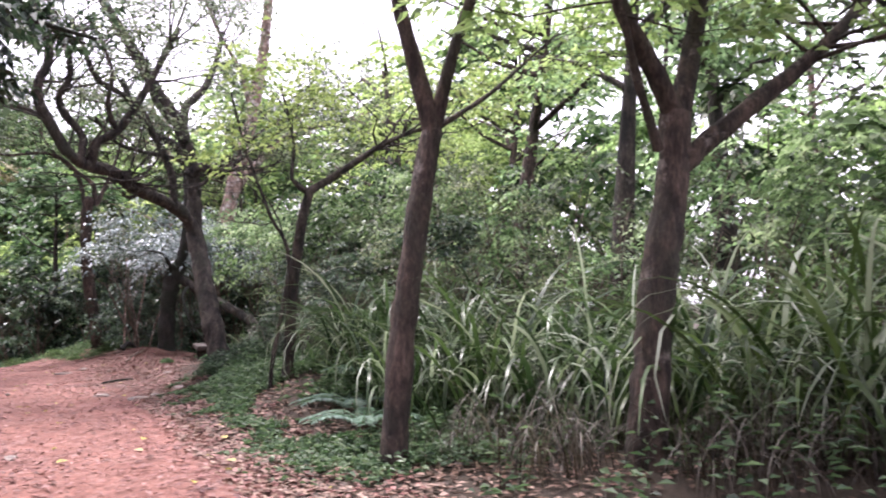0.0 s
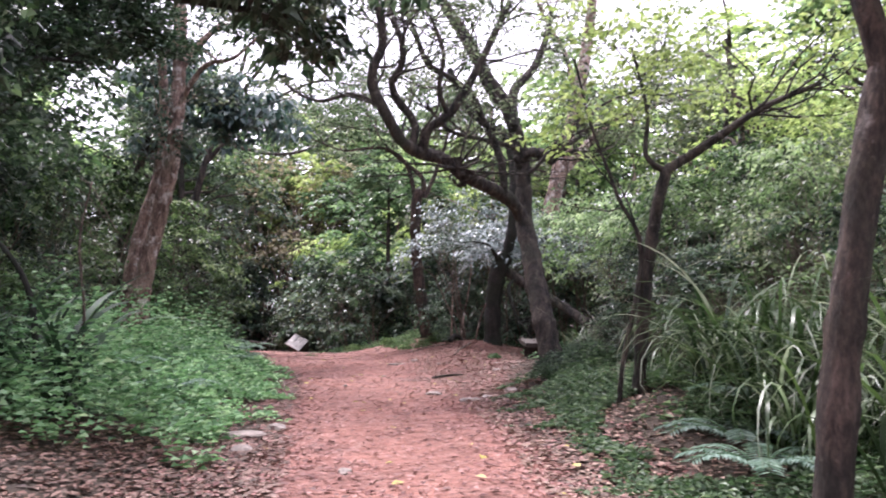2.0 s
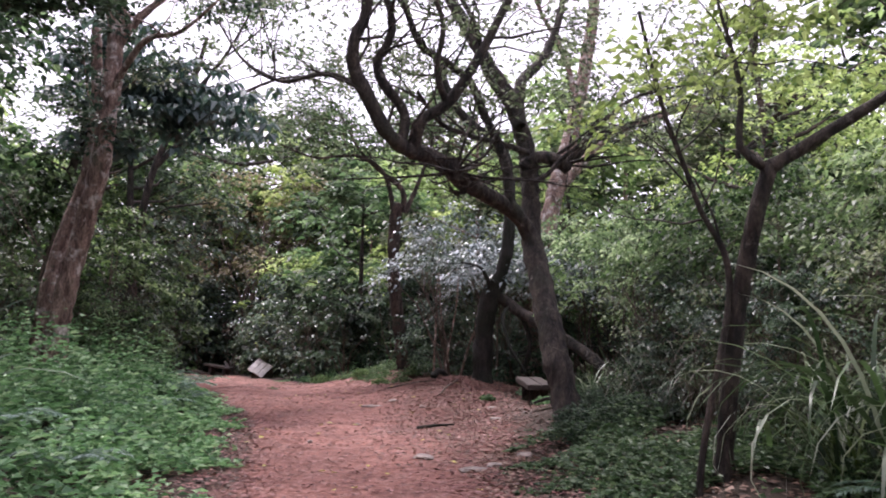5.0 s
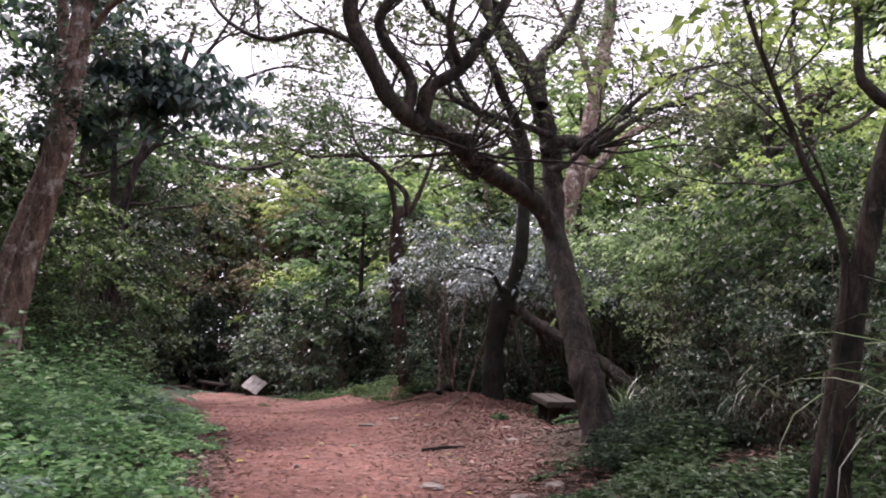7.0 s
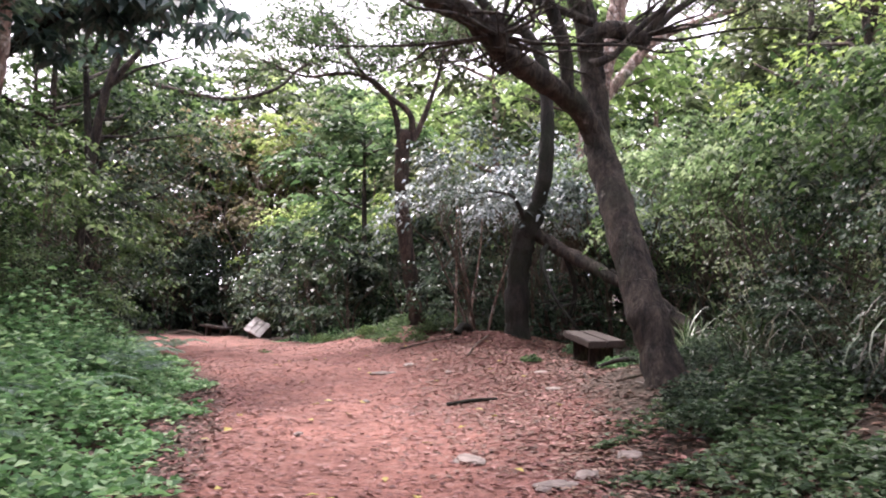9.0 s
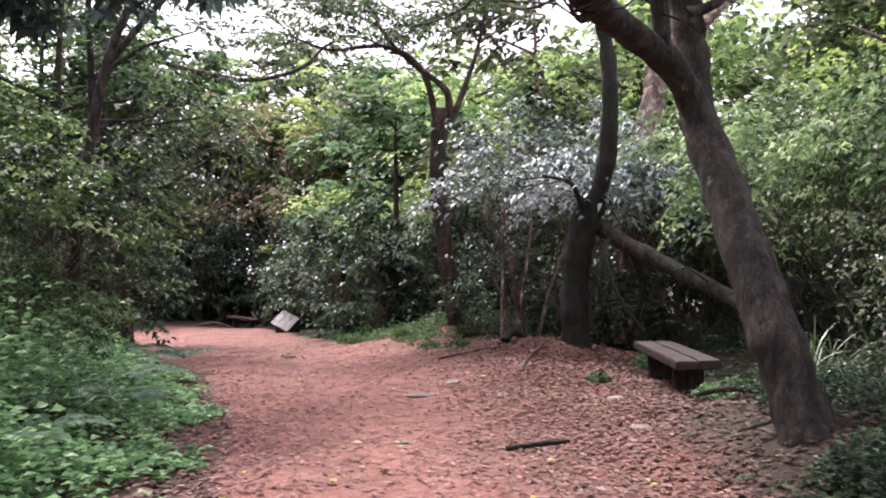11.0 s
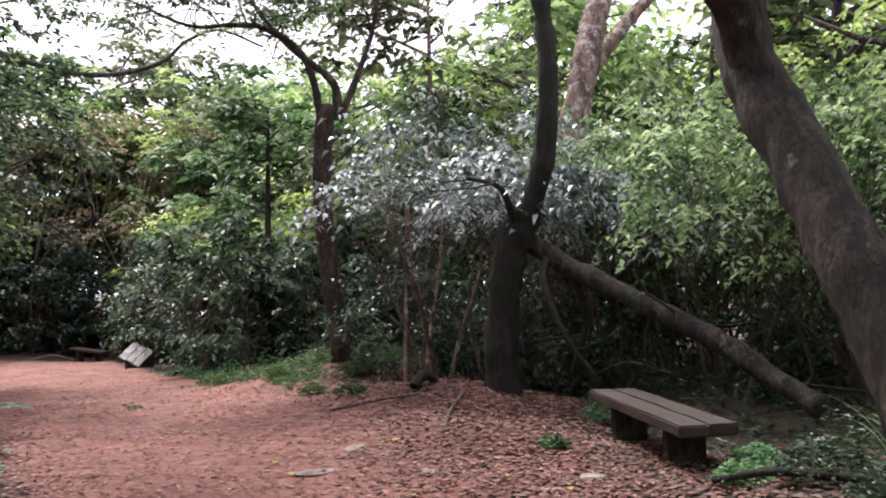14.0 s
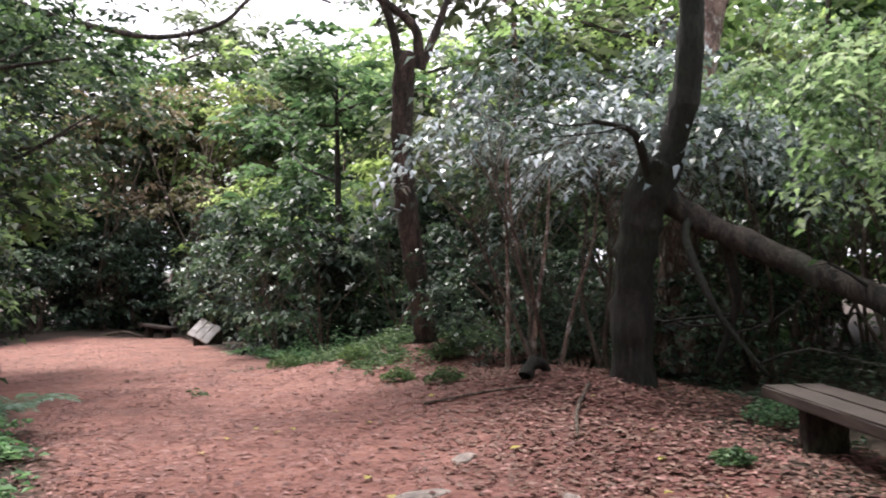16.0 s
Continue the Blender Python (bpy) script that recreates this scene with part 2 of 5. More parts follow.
sub = n.new("ShaderNodeMapRange")
sub.inputs["To Min"].default_value, sub.inputs["To Max"].default_value = -0.35, 0.35
l.new(n3.outputs["Fac"], sub.inputs["Value"])
l.new(at.outputs["Fac"], edge.inputs[0])
l.new(sub.outputs["Result"], edge.inputs[1])
k = ramp(n, l, edge.outputs[0], [(0.35, (0, 0, 0)), (0.65, (1, 1, 1))])
dark_earth = n.new("ShaderNodeAttribute")
dark_earth.attribute_name = "dark_earth"
earth_darker = mix(n, l, 1.0, earth_c, (0.5, 0.42, 0.42), "MULTIPLY")
earth_c = mix(n, l, dark_earth.outputs["Fac"], earth_c, earth_darker)
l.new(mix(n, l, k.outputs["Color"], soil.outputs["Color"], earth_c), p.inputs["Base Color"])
p.inputs["Roughness"].default_value = 0.93
bump(n, l, n2.outputs["Fac"], 0.7, 0.03, p)

# dark and light leaf greens also carry how well lit a stand is
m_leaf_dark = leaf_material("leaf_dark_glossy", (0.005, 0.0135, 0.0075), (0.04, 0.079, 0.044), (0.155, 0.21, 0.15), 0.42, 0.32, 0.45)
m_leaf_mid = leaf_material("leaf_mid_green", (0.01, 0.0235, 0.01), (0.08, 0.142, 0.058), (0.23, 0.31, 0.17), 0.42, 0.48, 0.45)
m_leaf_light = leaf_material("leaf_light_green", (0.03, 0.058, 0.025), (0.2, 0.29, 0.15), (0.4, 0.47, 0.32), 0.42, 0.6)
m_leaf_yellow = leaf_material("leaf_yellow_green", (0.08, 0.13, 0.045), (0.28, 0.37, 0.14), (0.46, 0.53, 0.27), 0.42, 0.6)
# pale blue-white here is the sky's reflection put into the leaf colour
m_leaf_sheen = leaf_material("leaf_sky_sheen", (0.045, 0.075, 0.07), (0.3, 0.37, 0.375), (0.58, 0.63, 0.68), 0.33, 0.16, 0.6)
m_leaf_blue = leaf_material("leaf_blue_green", (0.016, 0.042, 0.036), (0.055, 0.105, 0.092), (0.13, 0.19, 0.17), 0.36, 0.3, 0.5)
m_leaf_olive = leaf_material("leaf_dull_olive", (0.015, 0.0235, 0.012), (0.115, 0.145, 0.09), (0.27, 0.29, 0.21), 0.45, 0.48)
m_leaf_brown = leaf_material("leaf_rusty", (0.06, 0.045, 0.025), (0.2, 0.155, 0.1), (0.36, 0.29, 0.2), 0.6, 0.45)
m_herb = leaf_material("leaf_low_herb", (0.03, 0.085, 0.036), (0.175, 0.34, 0.155), (0.44, 0.58, 0.37), 0.38, 0.38)
m_herb_dull = leaf_material("leaf_low_herb_dull", (0.015, 0.038, 0.017), (0.085, 0.15, 0.07), (0.24, 0.31, 0.19), 0.42, 0.35)
# the light stop is sky sheen on the blades, put into their colour
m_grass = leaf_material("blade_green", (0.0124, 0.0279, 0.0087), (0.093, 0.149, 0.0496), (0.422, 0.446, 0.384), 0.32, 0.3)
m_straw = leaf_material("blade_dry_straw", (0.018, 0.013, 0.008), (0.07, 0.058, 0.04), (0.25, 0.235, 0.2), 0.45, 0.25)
m_litter = leaf_material("litter_dry", (0.05, 0.02, 0.015), (0.21, 0.1, 0.075), (0.4, 0.25, 0.2), 0.6, 0.05)
m_fallen = leaf_material("leaf_fallen_yellow", (0.4, 0.272, 0.024), (0.496, 0.344, 0.04), (0.56, 0.416, 0.08), 0.5, 0.2)
m_bark = bark_material("bark_grey_brown", (0.009, 0.007, 0.006), (0.08, 0.062, 0.049), moss=(0.035, 0.037, 0.024), patch=(0.17, 0.15, 0.13), patch_at=0.66)
m_bark_red = bark_material("bark_red_brown", (0.018, 0.011, 0.009), (0.125, 0.085, 0.067), moss=(0.04, 0.035, 0.024), moss_at=0.55, patch=(0.24, 0.2, 0.175), patch_at=0.66)
m_bark_pale = bark_material("bark_pale", (0.1, 0.06, 0.046), (0.36, 0.25, 0.2), moss_at=0.68, patch=(0.55, 0.49, 0.44), patch_at=0.58)
m_bark_dark = bark_material("bark_dark_mossy", (0.008, 0.007, 0.006), (0.032, 0.026, 0.021), moss=(0.014, 0.018, 0.009), moss_at=0.5, patch_at=0.8)
m_twig = bark_material("twig_dry", (0.07, 0.05, 0.038), (0.2, 0.15, 0.115), grain=20)

# ---- ground ----
def axis(lo, hi, fine_lo, fine_hi, fine, coarse):
    a = list(np.arange(fine_lo, fine_hi + 1e-6, fine))
    s = fine
    while a[-1] < hi:
        s = min(s * 1.35, coarse)
        a.append(a[-1] + s)
    s = fine
    while a[0] > lo:
        s = min(s * 1.35, coarse)
        a.insert(0, a[0] - s)
    return np.array(a)


gx, gy = axis(-1500, 1500, -5, 5, 0.16, 120), axis(-1500, 1500, 4, 34, 0.18, 120)
X, Y = np.meshgrid(gx, gy)
Z = ground_z(X, Y)
near = np.exp(-((X / 14) ** 2) - (((Y - 20) / 26) ** 2))
Z = Z + near * rng.normal(0, 0.006, Z.shape)
nx, ny = len(gx), len(gy)
i = (np.arange(ny - 1)[:, None] * nx + np.arange(nx - 1)[None]).ravel()
ground = new("ground", make_mesh("ground", np.stack([X, Y, Z], -1).reshape(-1, 3), np.stack([i, i + 1, i + 1 + nx, i + nx], -1), m_ground,
                                 (0.5 + inside(X, Y) * 0.9).clip(0, 1).ravel(), True))
# a broad patch of darker, redder earth round the mound
dark_earth_at = step01(0.3, 2.2, X) * step01(12.0, 16.0, Y) * (1 - step01(27, 31, Y))
ground.data.attributes.new("dark_earth", "FLOAT", "POINT").data.foreach_set("value", dark_earth_at.ravel().astype(np.float32))
tagged(ground, "trodden red earth path with dark leafy soil beside it", "ground", kind="structure")

# ---- trees ----
def twigs_from(lines, count, length, r, spread=0.9):
    """Side twigs that leave the limbs, as lines with radius."""
    out = []
    for _ in range(count):
        ln = lines[r.integers(len(lines))]
        k = int(len(ln) * r.uniform(0.5, 0.98))
        k = min(k, len(ln) - 2)
        base, along = ln[k, :3], unit(ln[k + 1, :3] - ln[k, :3])
        d = unit(along * 0.7 + r.normal(0, spread, 3) + np.array([0, 0, 0.25]))
        d[2] = max(d[2], -0.12)
        q, pts = base.copy(), []
        rad = max(0.004, min(ln[k, 3] * 0.45, 0.02))
        seg = length * r.uniform(0.5, 1.2) / 5
        for s in range(6):
            pts.append((*q, rad * (1 - 0.15 * s)))
            d = unit(d + r.normal(0, 0.28, 3))
            d[2] = max(d[2], -0.1)
            q = q + d * seg
        out.append(smooth_line(pts, 0.2))
    return out


def leaf_sprays(lines, per, length, width, r, reach=0.16, droop=0.3, start=0.2):
    """Leaves set along twigs."""
    at, way = [], []
    for ln in lines:
        k0 = int(len(ln) * start)
        idx = r.integers(k0, len(ln), per)
        along = unit(ln[-1, :3] - ln[0, :3])
        side = unit(np.cross(along, np.array([0, 0, 1.0])) + 1e-3)
        hand = r.choice((-1.0, 1.0), per)[:, None]
        at.append(ln[idx, :3] + side * hand * r.uniform(0, reach, (per, 1)) + r.normal(0, reach * 0.22, (per, 3)))
        way.append(along * 0.6 + side * hand + r.normal(0, 0.35, (per, 3)) * np.array([1, 1, 0.6]))
    at, way = np.vstack(at), np.vstack(way)
    return leaf_quads(at, way, length, width, droop=droop, r=r), len(at)


def tones(n, r, lo=0.05, hi=0.95, per=4):
    return np.repeat(np.clip(r.beta(1.6, 1.9, n) * (hi - lo) + lo, 0, 1), per)


def tree(name, label, limbs, bark, leaf=None, seed=1, twig_count=30, twig_len=0.8, per=40, leaf_size=(0.1, 0.045), lumps=0.08, sides=10,
         grown=0, droop=0.3, leaf_start=0.2, grown_len=1.2, step=0.09, leaf_above=0.0):
    """A tree from its traced limbs (points, thick, thin); twigs and leaves grow from the thinner limbs."""
    r = np.random.default_rng(seed)
    root = new(name)
    x, y, z = limbs[0][0][0]
    root.location = (x, y, z)
    lines = [smooth_line(tapered(pts, a, b), step) for pts, a, b in limbs]
    lines[0][:4, 3] *= np.array([1.45, 1.25, 1.12, 1.05])
    org = np.array([x, y, z])
    for ln in lines:
        ln[:, :3] -= org
    v, f = tube(lines[0], sides + 2, lumps, r)
    part("trunk", make_mesh("trunk", v, f, bark, None, True), root)
    if len(lines) > 1:
        for ln in lines[1:]:
            v, f = tube(ln, sides, lumps, r)
            part("limb", make_mesh("limb", v, f, bark, None, True), root)
    thin = lines[1:] or lines
    boughs = twigs_from(thin, grown, grown_len, r) if grown else []
    twigs = twigs_from(boughs or thin, twig_count, twig_len, r)
    if twigs or boughs:
        v, f = joined([tube(ln, 4, 0.05, r) for ln in boughs] + [tube(ln, 3, 0.05, r) for ln in twigs])
        tagged(part("twigs", make_mesh("twigs", v, f, bark, None, True), root), kind="stuff")
    leafy = [ln for ln in twigs if ln[:, 2].min() > leaf_above]
    if leaf and per and leafy:
        (v, f), k = leaf_sprays(leafy, per, *leaf_size, r, droop=droop, start=leaf_start)
        tagged(part("crown", make_mesh("crown", v, f, leaf, tones(k, r)), root), kind="stuff")
    return tagged(root, label, "tree")


MAIN = [
    ([(2.81, 14.2, 0.1), (2.78, 14.33, 0.5), (2.7, 14.68, 1.25), (2.65, 15.12, 2.0), (2.61, 15.5, 2.62), (2.64, 15.66, 3.2), (2.6, 15.75, 3.85), (2.38, 15.75, 4.55), (1.98, 15.77, 5.2), (1.6, 15.87, 5.9), (1.1, 15.98, 6.8)], 0.19, 0.08),
    ([(2.66, 15.26, 2.2), (2.56, 15.42, 2.66), (2.27, 15.2, 2.95), (1.87, 14.9, 3.1), (1.45, 14.4, 3.2), (1.1, 13.95, 3.36), (0.72, 13.5, 3.36), (0.45, 13.28, 3.52), (0.24, 13.12, 3.85), (0.08, 13.01, 4.13), (0.08, 12.90, 4.40), (0.2, 12.90, 4.72), (0.14, 12.80, 5.18), (-0.2, 12.7, 5.7)], 0.125, 0.05),
    ([(0.80, 13.55, 3.36), (0.86, 13.43, 3.68), (1.14, 13.38, 3.87), (1.38, 13.33, 4.23), (1.57, 13.33, 4.57), (1.76, 13.33, 4.97), (2.03, 13.33, 5.53)], 0.075, 0.045),
    ([(0.64, 13.45, 3.40), (0.67, 13.49, 3.78), (0.43, 13.43, 4.08), (0.35, 13.43, 4.34), (0.48, 13.33, 4.57), (0.48, 13.33, 4.90), (0.28, 13.33, 5.35)], 0.065, 0.035),
    ([(1.30, 14.05, 3.33), (1.33, 14.0, 3.22), (1.34, 13.98, 3.12)], 0.12, 0.08),
    ([(2.5, 15.55, 3.6), (2.66, 15.55, 3.74), (2.88, 15.5, 3.74), (3.12, 15.42, 3.6)], 0.085, 0.1),
    ([(3.06, 15.42, 3.62), (3.75, 15.7, 4.16), (4.8, 16.1, 4.66), (5.9, 16.5, 5.05)], 0.05, 0.012),
    ([(3.06, 15.42, 3.62), (3.55, 15.45, 4.22), (4.2, 15.6, 4.72), (5.0, 15.66, 4.95)], 0.045, 0.012),
    ([(2.22, 15.1, 2.93), (2.18, 15.1, 3.45), (2.05, 15.13, 3.87), (1.84, 15.02, 4.22), (1.67, 14.92, 4.56), (1.30, 14.71, 4.78), (0.95, 14.60, 4.95), (0.75, 14.49, 5.36), (0.52, 14.39, 5.89)], 0.07, 0.035),
    ([(2.44, 15.55, 4.20), (2.5, 15.77, 4.85), (2.87, 15.98, 5.3), (3.12, 16.08, 5.85), (3.27, 16.19, 6.50)], 0.1, 0.04),
    ([(2.55, 15.4, 3.78), (2.05, 15.13, 3.85), (1.61, 14.81, 3.86), (1.22, 14.60, 3.95), (0.90, 14.39, 4.28)], 0.045, 0.022),
    ([(2.5, 15.35, 3.35), (2.72, 15.3, 3.42), (3.05, 15.25, 3.75), (3.5, 15.1, 4.05), (4.1, 15.0, 4.15)], 0.045, 0.015),
    ([(1.58, 14.55, 3.15), (1.42, 14.35, 3.0), (1.28, 14.1, 3.02)], 0.03, 0.012),
    ([(0.24, 13.12, 3.9), (-0.2, 13.2, 4.1), (-0.7, 13.4, 4.05), (-1.15, 13.7, 4.35), (-1.5, 14.0, 4.9)], 0.035, 0.012),
    ([(1.14, 13.38, 3.87), (1.0, 13.2, 4.2), (1.05, 13.1, 4.7), (0.85, 13.0, 5.2)], 0.045, 0.02),
    ([(2.3, 15.6, 4.5), (1.9, 15.3, 4.9), (1.75, 15.1, 5.4), (1.4, 14.9, 5.9)], 0.06, 0.025),
]
tree("twisted_tree", "leaning grey-brown tree with twisted bare limbs beside a bench", MAIN, m_bark, m_leaf_olive, 3, 560, 0.9, 28, (0.095, 0.04), grown=150, grown_len=1.8, leaf_above=3.7)

SLIM = [
    ([(2.7, 9.88, 0.2), (2.71, 9.87, 0.32), (2.75, 9.75, 1.31), (2.81, 9.55, 2.09), (2.89, 9.45, 2.51)], 0.07, 0.055),
    ([(2.89, 9.45, 2.49), (3.15, 9.35, 2.66), (3.39, 9.2, 2.83), (3.65, 9.0, 3.01), (4.1, 8.8, 3.2)], 0.055, 0.02),
    ([(2.88, 9.45, 2.47), (2.7, 9.5, 2.63), (2.75, 9.6, 3.1), (2.64, 9.7, 3.75)], 0.035, 0.012),
    ([(2.45, 9.7, 0.15), (2.5, 9.7, 0.6), (2.7, 9.7, 1.71), (2.49, 9.7, 2.22), (2.37, 9.7, 2.54), (2.21, 9.7, 2.98), (2.05, 9.7, 3.63)], 0.028, 0.012),
]
tree("slim_tree", "slim brown tree with a long side limb and few leaves", SLIM, m_bark, m_leaf_yellow, 4, 110, 0.7, 22, (0.1, 0.05), grown=30, grown_len=1.2, leaf_above=2.6)

A = [
    ([(2.24, 5.55, -0.2), (2.26, 5.56, 0.0), (2.37, 5.6, 0.89), (2.54, 5.6, 1.9), (2.65, 5.6, 2.41)], 0.108, 0.08),
    ([(2.65, 5.6, 2.38), (2.53, 5.6, 2.86), (2.4, 5.6, 3.35), (2.31, 5.6, 3.85), (2.2, 5.7, 4.8)], 0.075, 0.03),
    ([(2.66, 5.6, 2.4), (2.78, 5.5, 2.94), (2.93, 5.4, 3.44), (3.09, 5.3, 3.98), (3.2, 5.3, 4.8)], 0.055, 0.025),
    ([(2.67, 5.6, 2.41), (3.27, 5.8, 2.79), (3.78, 6.0, 3.19), (4.2, 6.2, 3.5)], 0.022, 0.008),
]
tree("forked_tree", "forked tree with brown flaking bark beside the path", A, m_bark_red, m_leaf_yellow, 5, 110, 0.8, 24, (0.1, 0.055), grown=30, grown_len=1.3, leaf_above=3.3)

B = [
    ([(3.47, 4.4, -0.3), (3.5, 4.4, -0.1), (3.57, 4.4, 0.51), (3.68, 4.4, 1.23), (3.84, 4.4, 1.9), (3.89, 4.4, 2.36)], 0.138, 0.105),
    ([(3.89, 4.4, 2.3), (3.69, 4.35, 2.6), (3.44, 4.3, 2.9), (3.32, 4.3, 3.25), (3.2, 4.3, 4.0)], 0.08, 0.035),
    ([(3.91, 4.4, 2.3), (4.16, 4.5, 2.89), (4.3, 4.5, 3.48), (4.4, 4.6, 4.3)], 0.085, 0.04),
    ([(3.9, 4.4, 2.0), (4.26, 4.3, 2.29), (4.71, 4.2, 2.62), (5.06, 4.1, 2.91), (5.5, 4.0, 3.35)], 0.075, 0.04),
    ([(3.73, 4.4, 2.1), (3.49, 4.3, 2.57), (3.32, 4.2, 2.99), (3.25, 4.2, 3.5)], 0.035, 0.015),
]
tree("forked_tree", "stout forked tree with rough peeling brown bark", B, m_bark_red, m_leaf_yellow, 6, 200, 0.9, 30, (0.11, 0.062), grown=50, grown_len=1.5, leaf_above=2.75)

LEFT = [
    ([(-3.72, 15.8, 0.2), (-3.62, 15.8, 1.54), (-3.45, 15.8, 2.41), (-3.22, 15.7, 3.39), (-3.12, 15.7, 4.31), (-3.12, 15.8, 5.28), (-3.15, 15.9, 6.28), (-3.3, 16, 7.5)], 0.15, 0.1),
    ([(-4.0, 15.9, 0.2), (-3.9, 16.0, 1.54), (-3.79, 16.2, 2.44), (-3.56, 16.3, 3.33), (-3.49, 16.4, 4.32), (-3.6, 16.6, 5.6)], 0.13, 0.07),
    ([(-3.12, 15.8, 5.1), (-2.75, 15.9, 5.66), (-2.17, 16.0, 6.15), (-1.4, 16, 6.3)], 0.07, 0.02),
    ([(-3.15, 15.7, 4.4), (-2.6, 15.2, 5.0), (-2.1, 15.0, 5.1), (-1.5, 14.8, 5.6)], 0.05, 0.015),
]
tree("twin_trunk_tree", "tree with two leaning trunks of pale reddish bark", LEFT, m_bark_pale, m_leaf_dark, 8, 90, 0.9, 40, (0.13, 0.055), grown=14)

FAR = [
    ([(1.72, 26, 0.2), (1.71, 26.0, 0.38), (1.5, 25.8, 1.75), (1.36, 25.5, 2.99), (1.37, 25.2, 4.09), (1.45, 25.1, 4.4)], 0.17, 0.15),
    ([(1.37, 25.2, 4.0), (1.09, 25.0, 5.08), (0.5, 24.8, 5.5), (-0.06, 24.5, 5.45), (-0.66, 24.3, 5.35), (-1.5, 24, 5.6)], 0.07, 0.015),
    ([(1.55, 25.1, 4.2), (1.51, 25.0, 4.75), (0.92, 25.0, 5.24), (0.43, 25.0, 5.73), (0, 25, 6.5)], 0.08, 0.02),
    ([(1.6, 25.1, 4.2), (1.9, 25.1, 4.9), (2.2, 25.2, 5.8), (2.4, 25.2, 6.9)], 0.07, 0.02),
]
tree("straight_tree", "straight brown tree with a forked top and thin leafage", FAR, m_bark_red, m_leaf_mid, 9, 260, 0.9, 28, (0.12, 0.055), grown=50, grown_len=1.7)

DARK = [
    ([(2.82, 20.6, 0.2), (2.82, 20.6, 0.41), (2.84, 20.6, 1.12), (2.92, 20.5, 1.83), (3.06, 20.4, 2.29)], 0.18, 0.2),
    ([(3.06, 20.4, 2.15), (3.2, 20.2, 2.8), (3.24, 20.1, 3.44), (3.24, 20.1, 4.08), (3.15, 20.1, 4.7), (2.94, 20.1, 5.05), (2.55, 20.1, 5.25), (2.1, 20.0, 5.7), (1.8, 19.9, 6.4)], 0.13, 0.06),
    ([(3.0, 20.45, 2.05), (3.32, 20.4, 1.82), (3.75, 19.9, 1.48), (4.14, 19.3, 1.17), (4.4, 18.7, 0.9), (4.6, 18.3, 0.63), (4.8, 17.9, 0.4)], 0.11, 0.1),
    ([(3.3, 20.4, 1.8), (3.1, 20.0, 1.55), (3.2, 19.7, 1.0), (3.5, 19.5, 0.5)], 0.04, 0.02),
    ([(3.5, 20.2, 1.65), (3.7, 20.3, 1.1), (3.6, 20.5, 0.5)], 0.05, 0.03),
    ([(2.95, 20.4, 2.1), (2.7, 20.1, 2.5), (2.3, 20.0, 2.6)], 0.05, 0.015),
]
broken = tree("broken_tree", "dark mossy trunk with one limb broken down to the ground", DARK, m_bark_dark, m_leaf_dark, 10, 60, 0.7, 22, (0.1, 0.045), grown=14, lumps=0.12, leaf_above=2.0)
fallen = max((c for c in broken.children if c.name.startswith("limb")), key=lambda c: c.dimensions.y)
fallen.data.materials[0] = m_bark

BACK = [
    ([(4.3, 23.0, 0.1), (4.5, 23.0, 2.5), (4.93, 23.0, 4.64), (5.32, 23.2, 5.9), (5.72, 23.4, 7.61), (5.96, 23.5, 9.06), (6.1, 23.5, 10.49)], 0.24, 0.12),
    ([(5.0, 23.0, 4.6), (5.48, 23.3, 5.11), (6.38, 23.5, 6.01), (7.85, 24.0, 6.68), (9.41, 24.5, 7.25)], 0.14, 0.04),
    ([(5.5, 23.3, 6.6), (5.2, 23.3, 7.8), (4.6, 23.2, 8.8), (4.2, 23, 9.6)], 0.08, 0.03),
]
tree("pale_tree", "tall pale-barked tree leaning behind the thicket", BACK, m_bark_pale, m_leaf_olive, 11, 110, 1.0, 40, (0.13, 0.045), grown=26, grown_len=1.8)

OVER = [
    ([(-9.5, 34, -0.6), (-9.2, 34, 3.0), (-8.6, 34, 6.2), (-7.2, 34, 7.7), (-6.2, 34, 7.6)], 0.2, 0.08),
    ([(-6.3, 34, 7.6), (-5.27, 34.0, 7.28), (-4.3, 34.0, 7.06), (-3.42, 34.0, 6.93), (-2.52, 34.0, 7.06), (-1.74, 34.0, 7.38), (-1.2, 34.0, 7.9), (-0.39, 34.0, 8.23), (0.71, 34.0, 7.85)], 0.085, 0.03),
    ([(-8.6, 34, 6.2), (-8.0, 34, 8.2), (-7.0, 34, 10)], 0.1, 0.03),
]
tree("arching_tree", "tree with a long thin bough arching over the path", OVER, m_bark, m_leaf_light, 12, 70, 1.0, 40, (0.16, 0.07), grown=14, grown_len=1.6)


# ---- trees whose stems stand off to the side ----
HANG = [
    ([(-3.90, 4.30, 0.20), (-3.80, 4.40, 1.50), (-3.40, 4.50, 2.44), (-2.90, 4.70, 2.88)], 0.14, 0.07),
    ([(-3.40, 4.50, 2.44), (-2.40, 4.70, 2.66), (-1.40, 4.90, 2.66), (-0.60, 5.10, 2.55)], 0.05, 0.012),
    ([(-3.20, 4.60, 2.60), (-2.30, 5.20, 2.77), (-1.30, 5.60, 2.71), (-0.30, 5.70, 2.60)], 0.05, 0.012),
    ([(-3.40, 4.50, 2.33), (-2.60, 4.90, 2.39), (-2.00, 5.20, 2.33)], 0.04, 0.012),
    ([(-2.90, 4.70, 2.88), (-1.90, 5.30, 3.15), (-0.80, 5.90, 3.15), (0.40, 6.30, 3.04)], 0.05, 0.012),
]
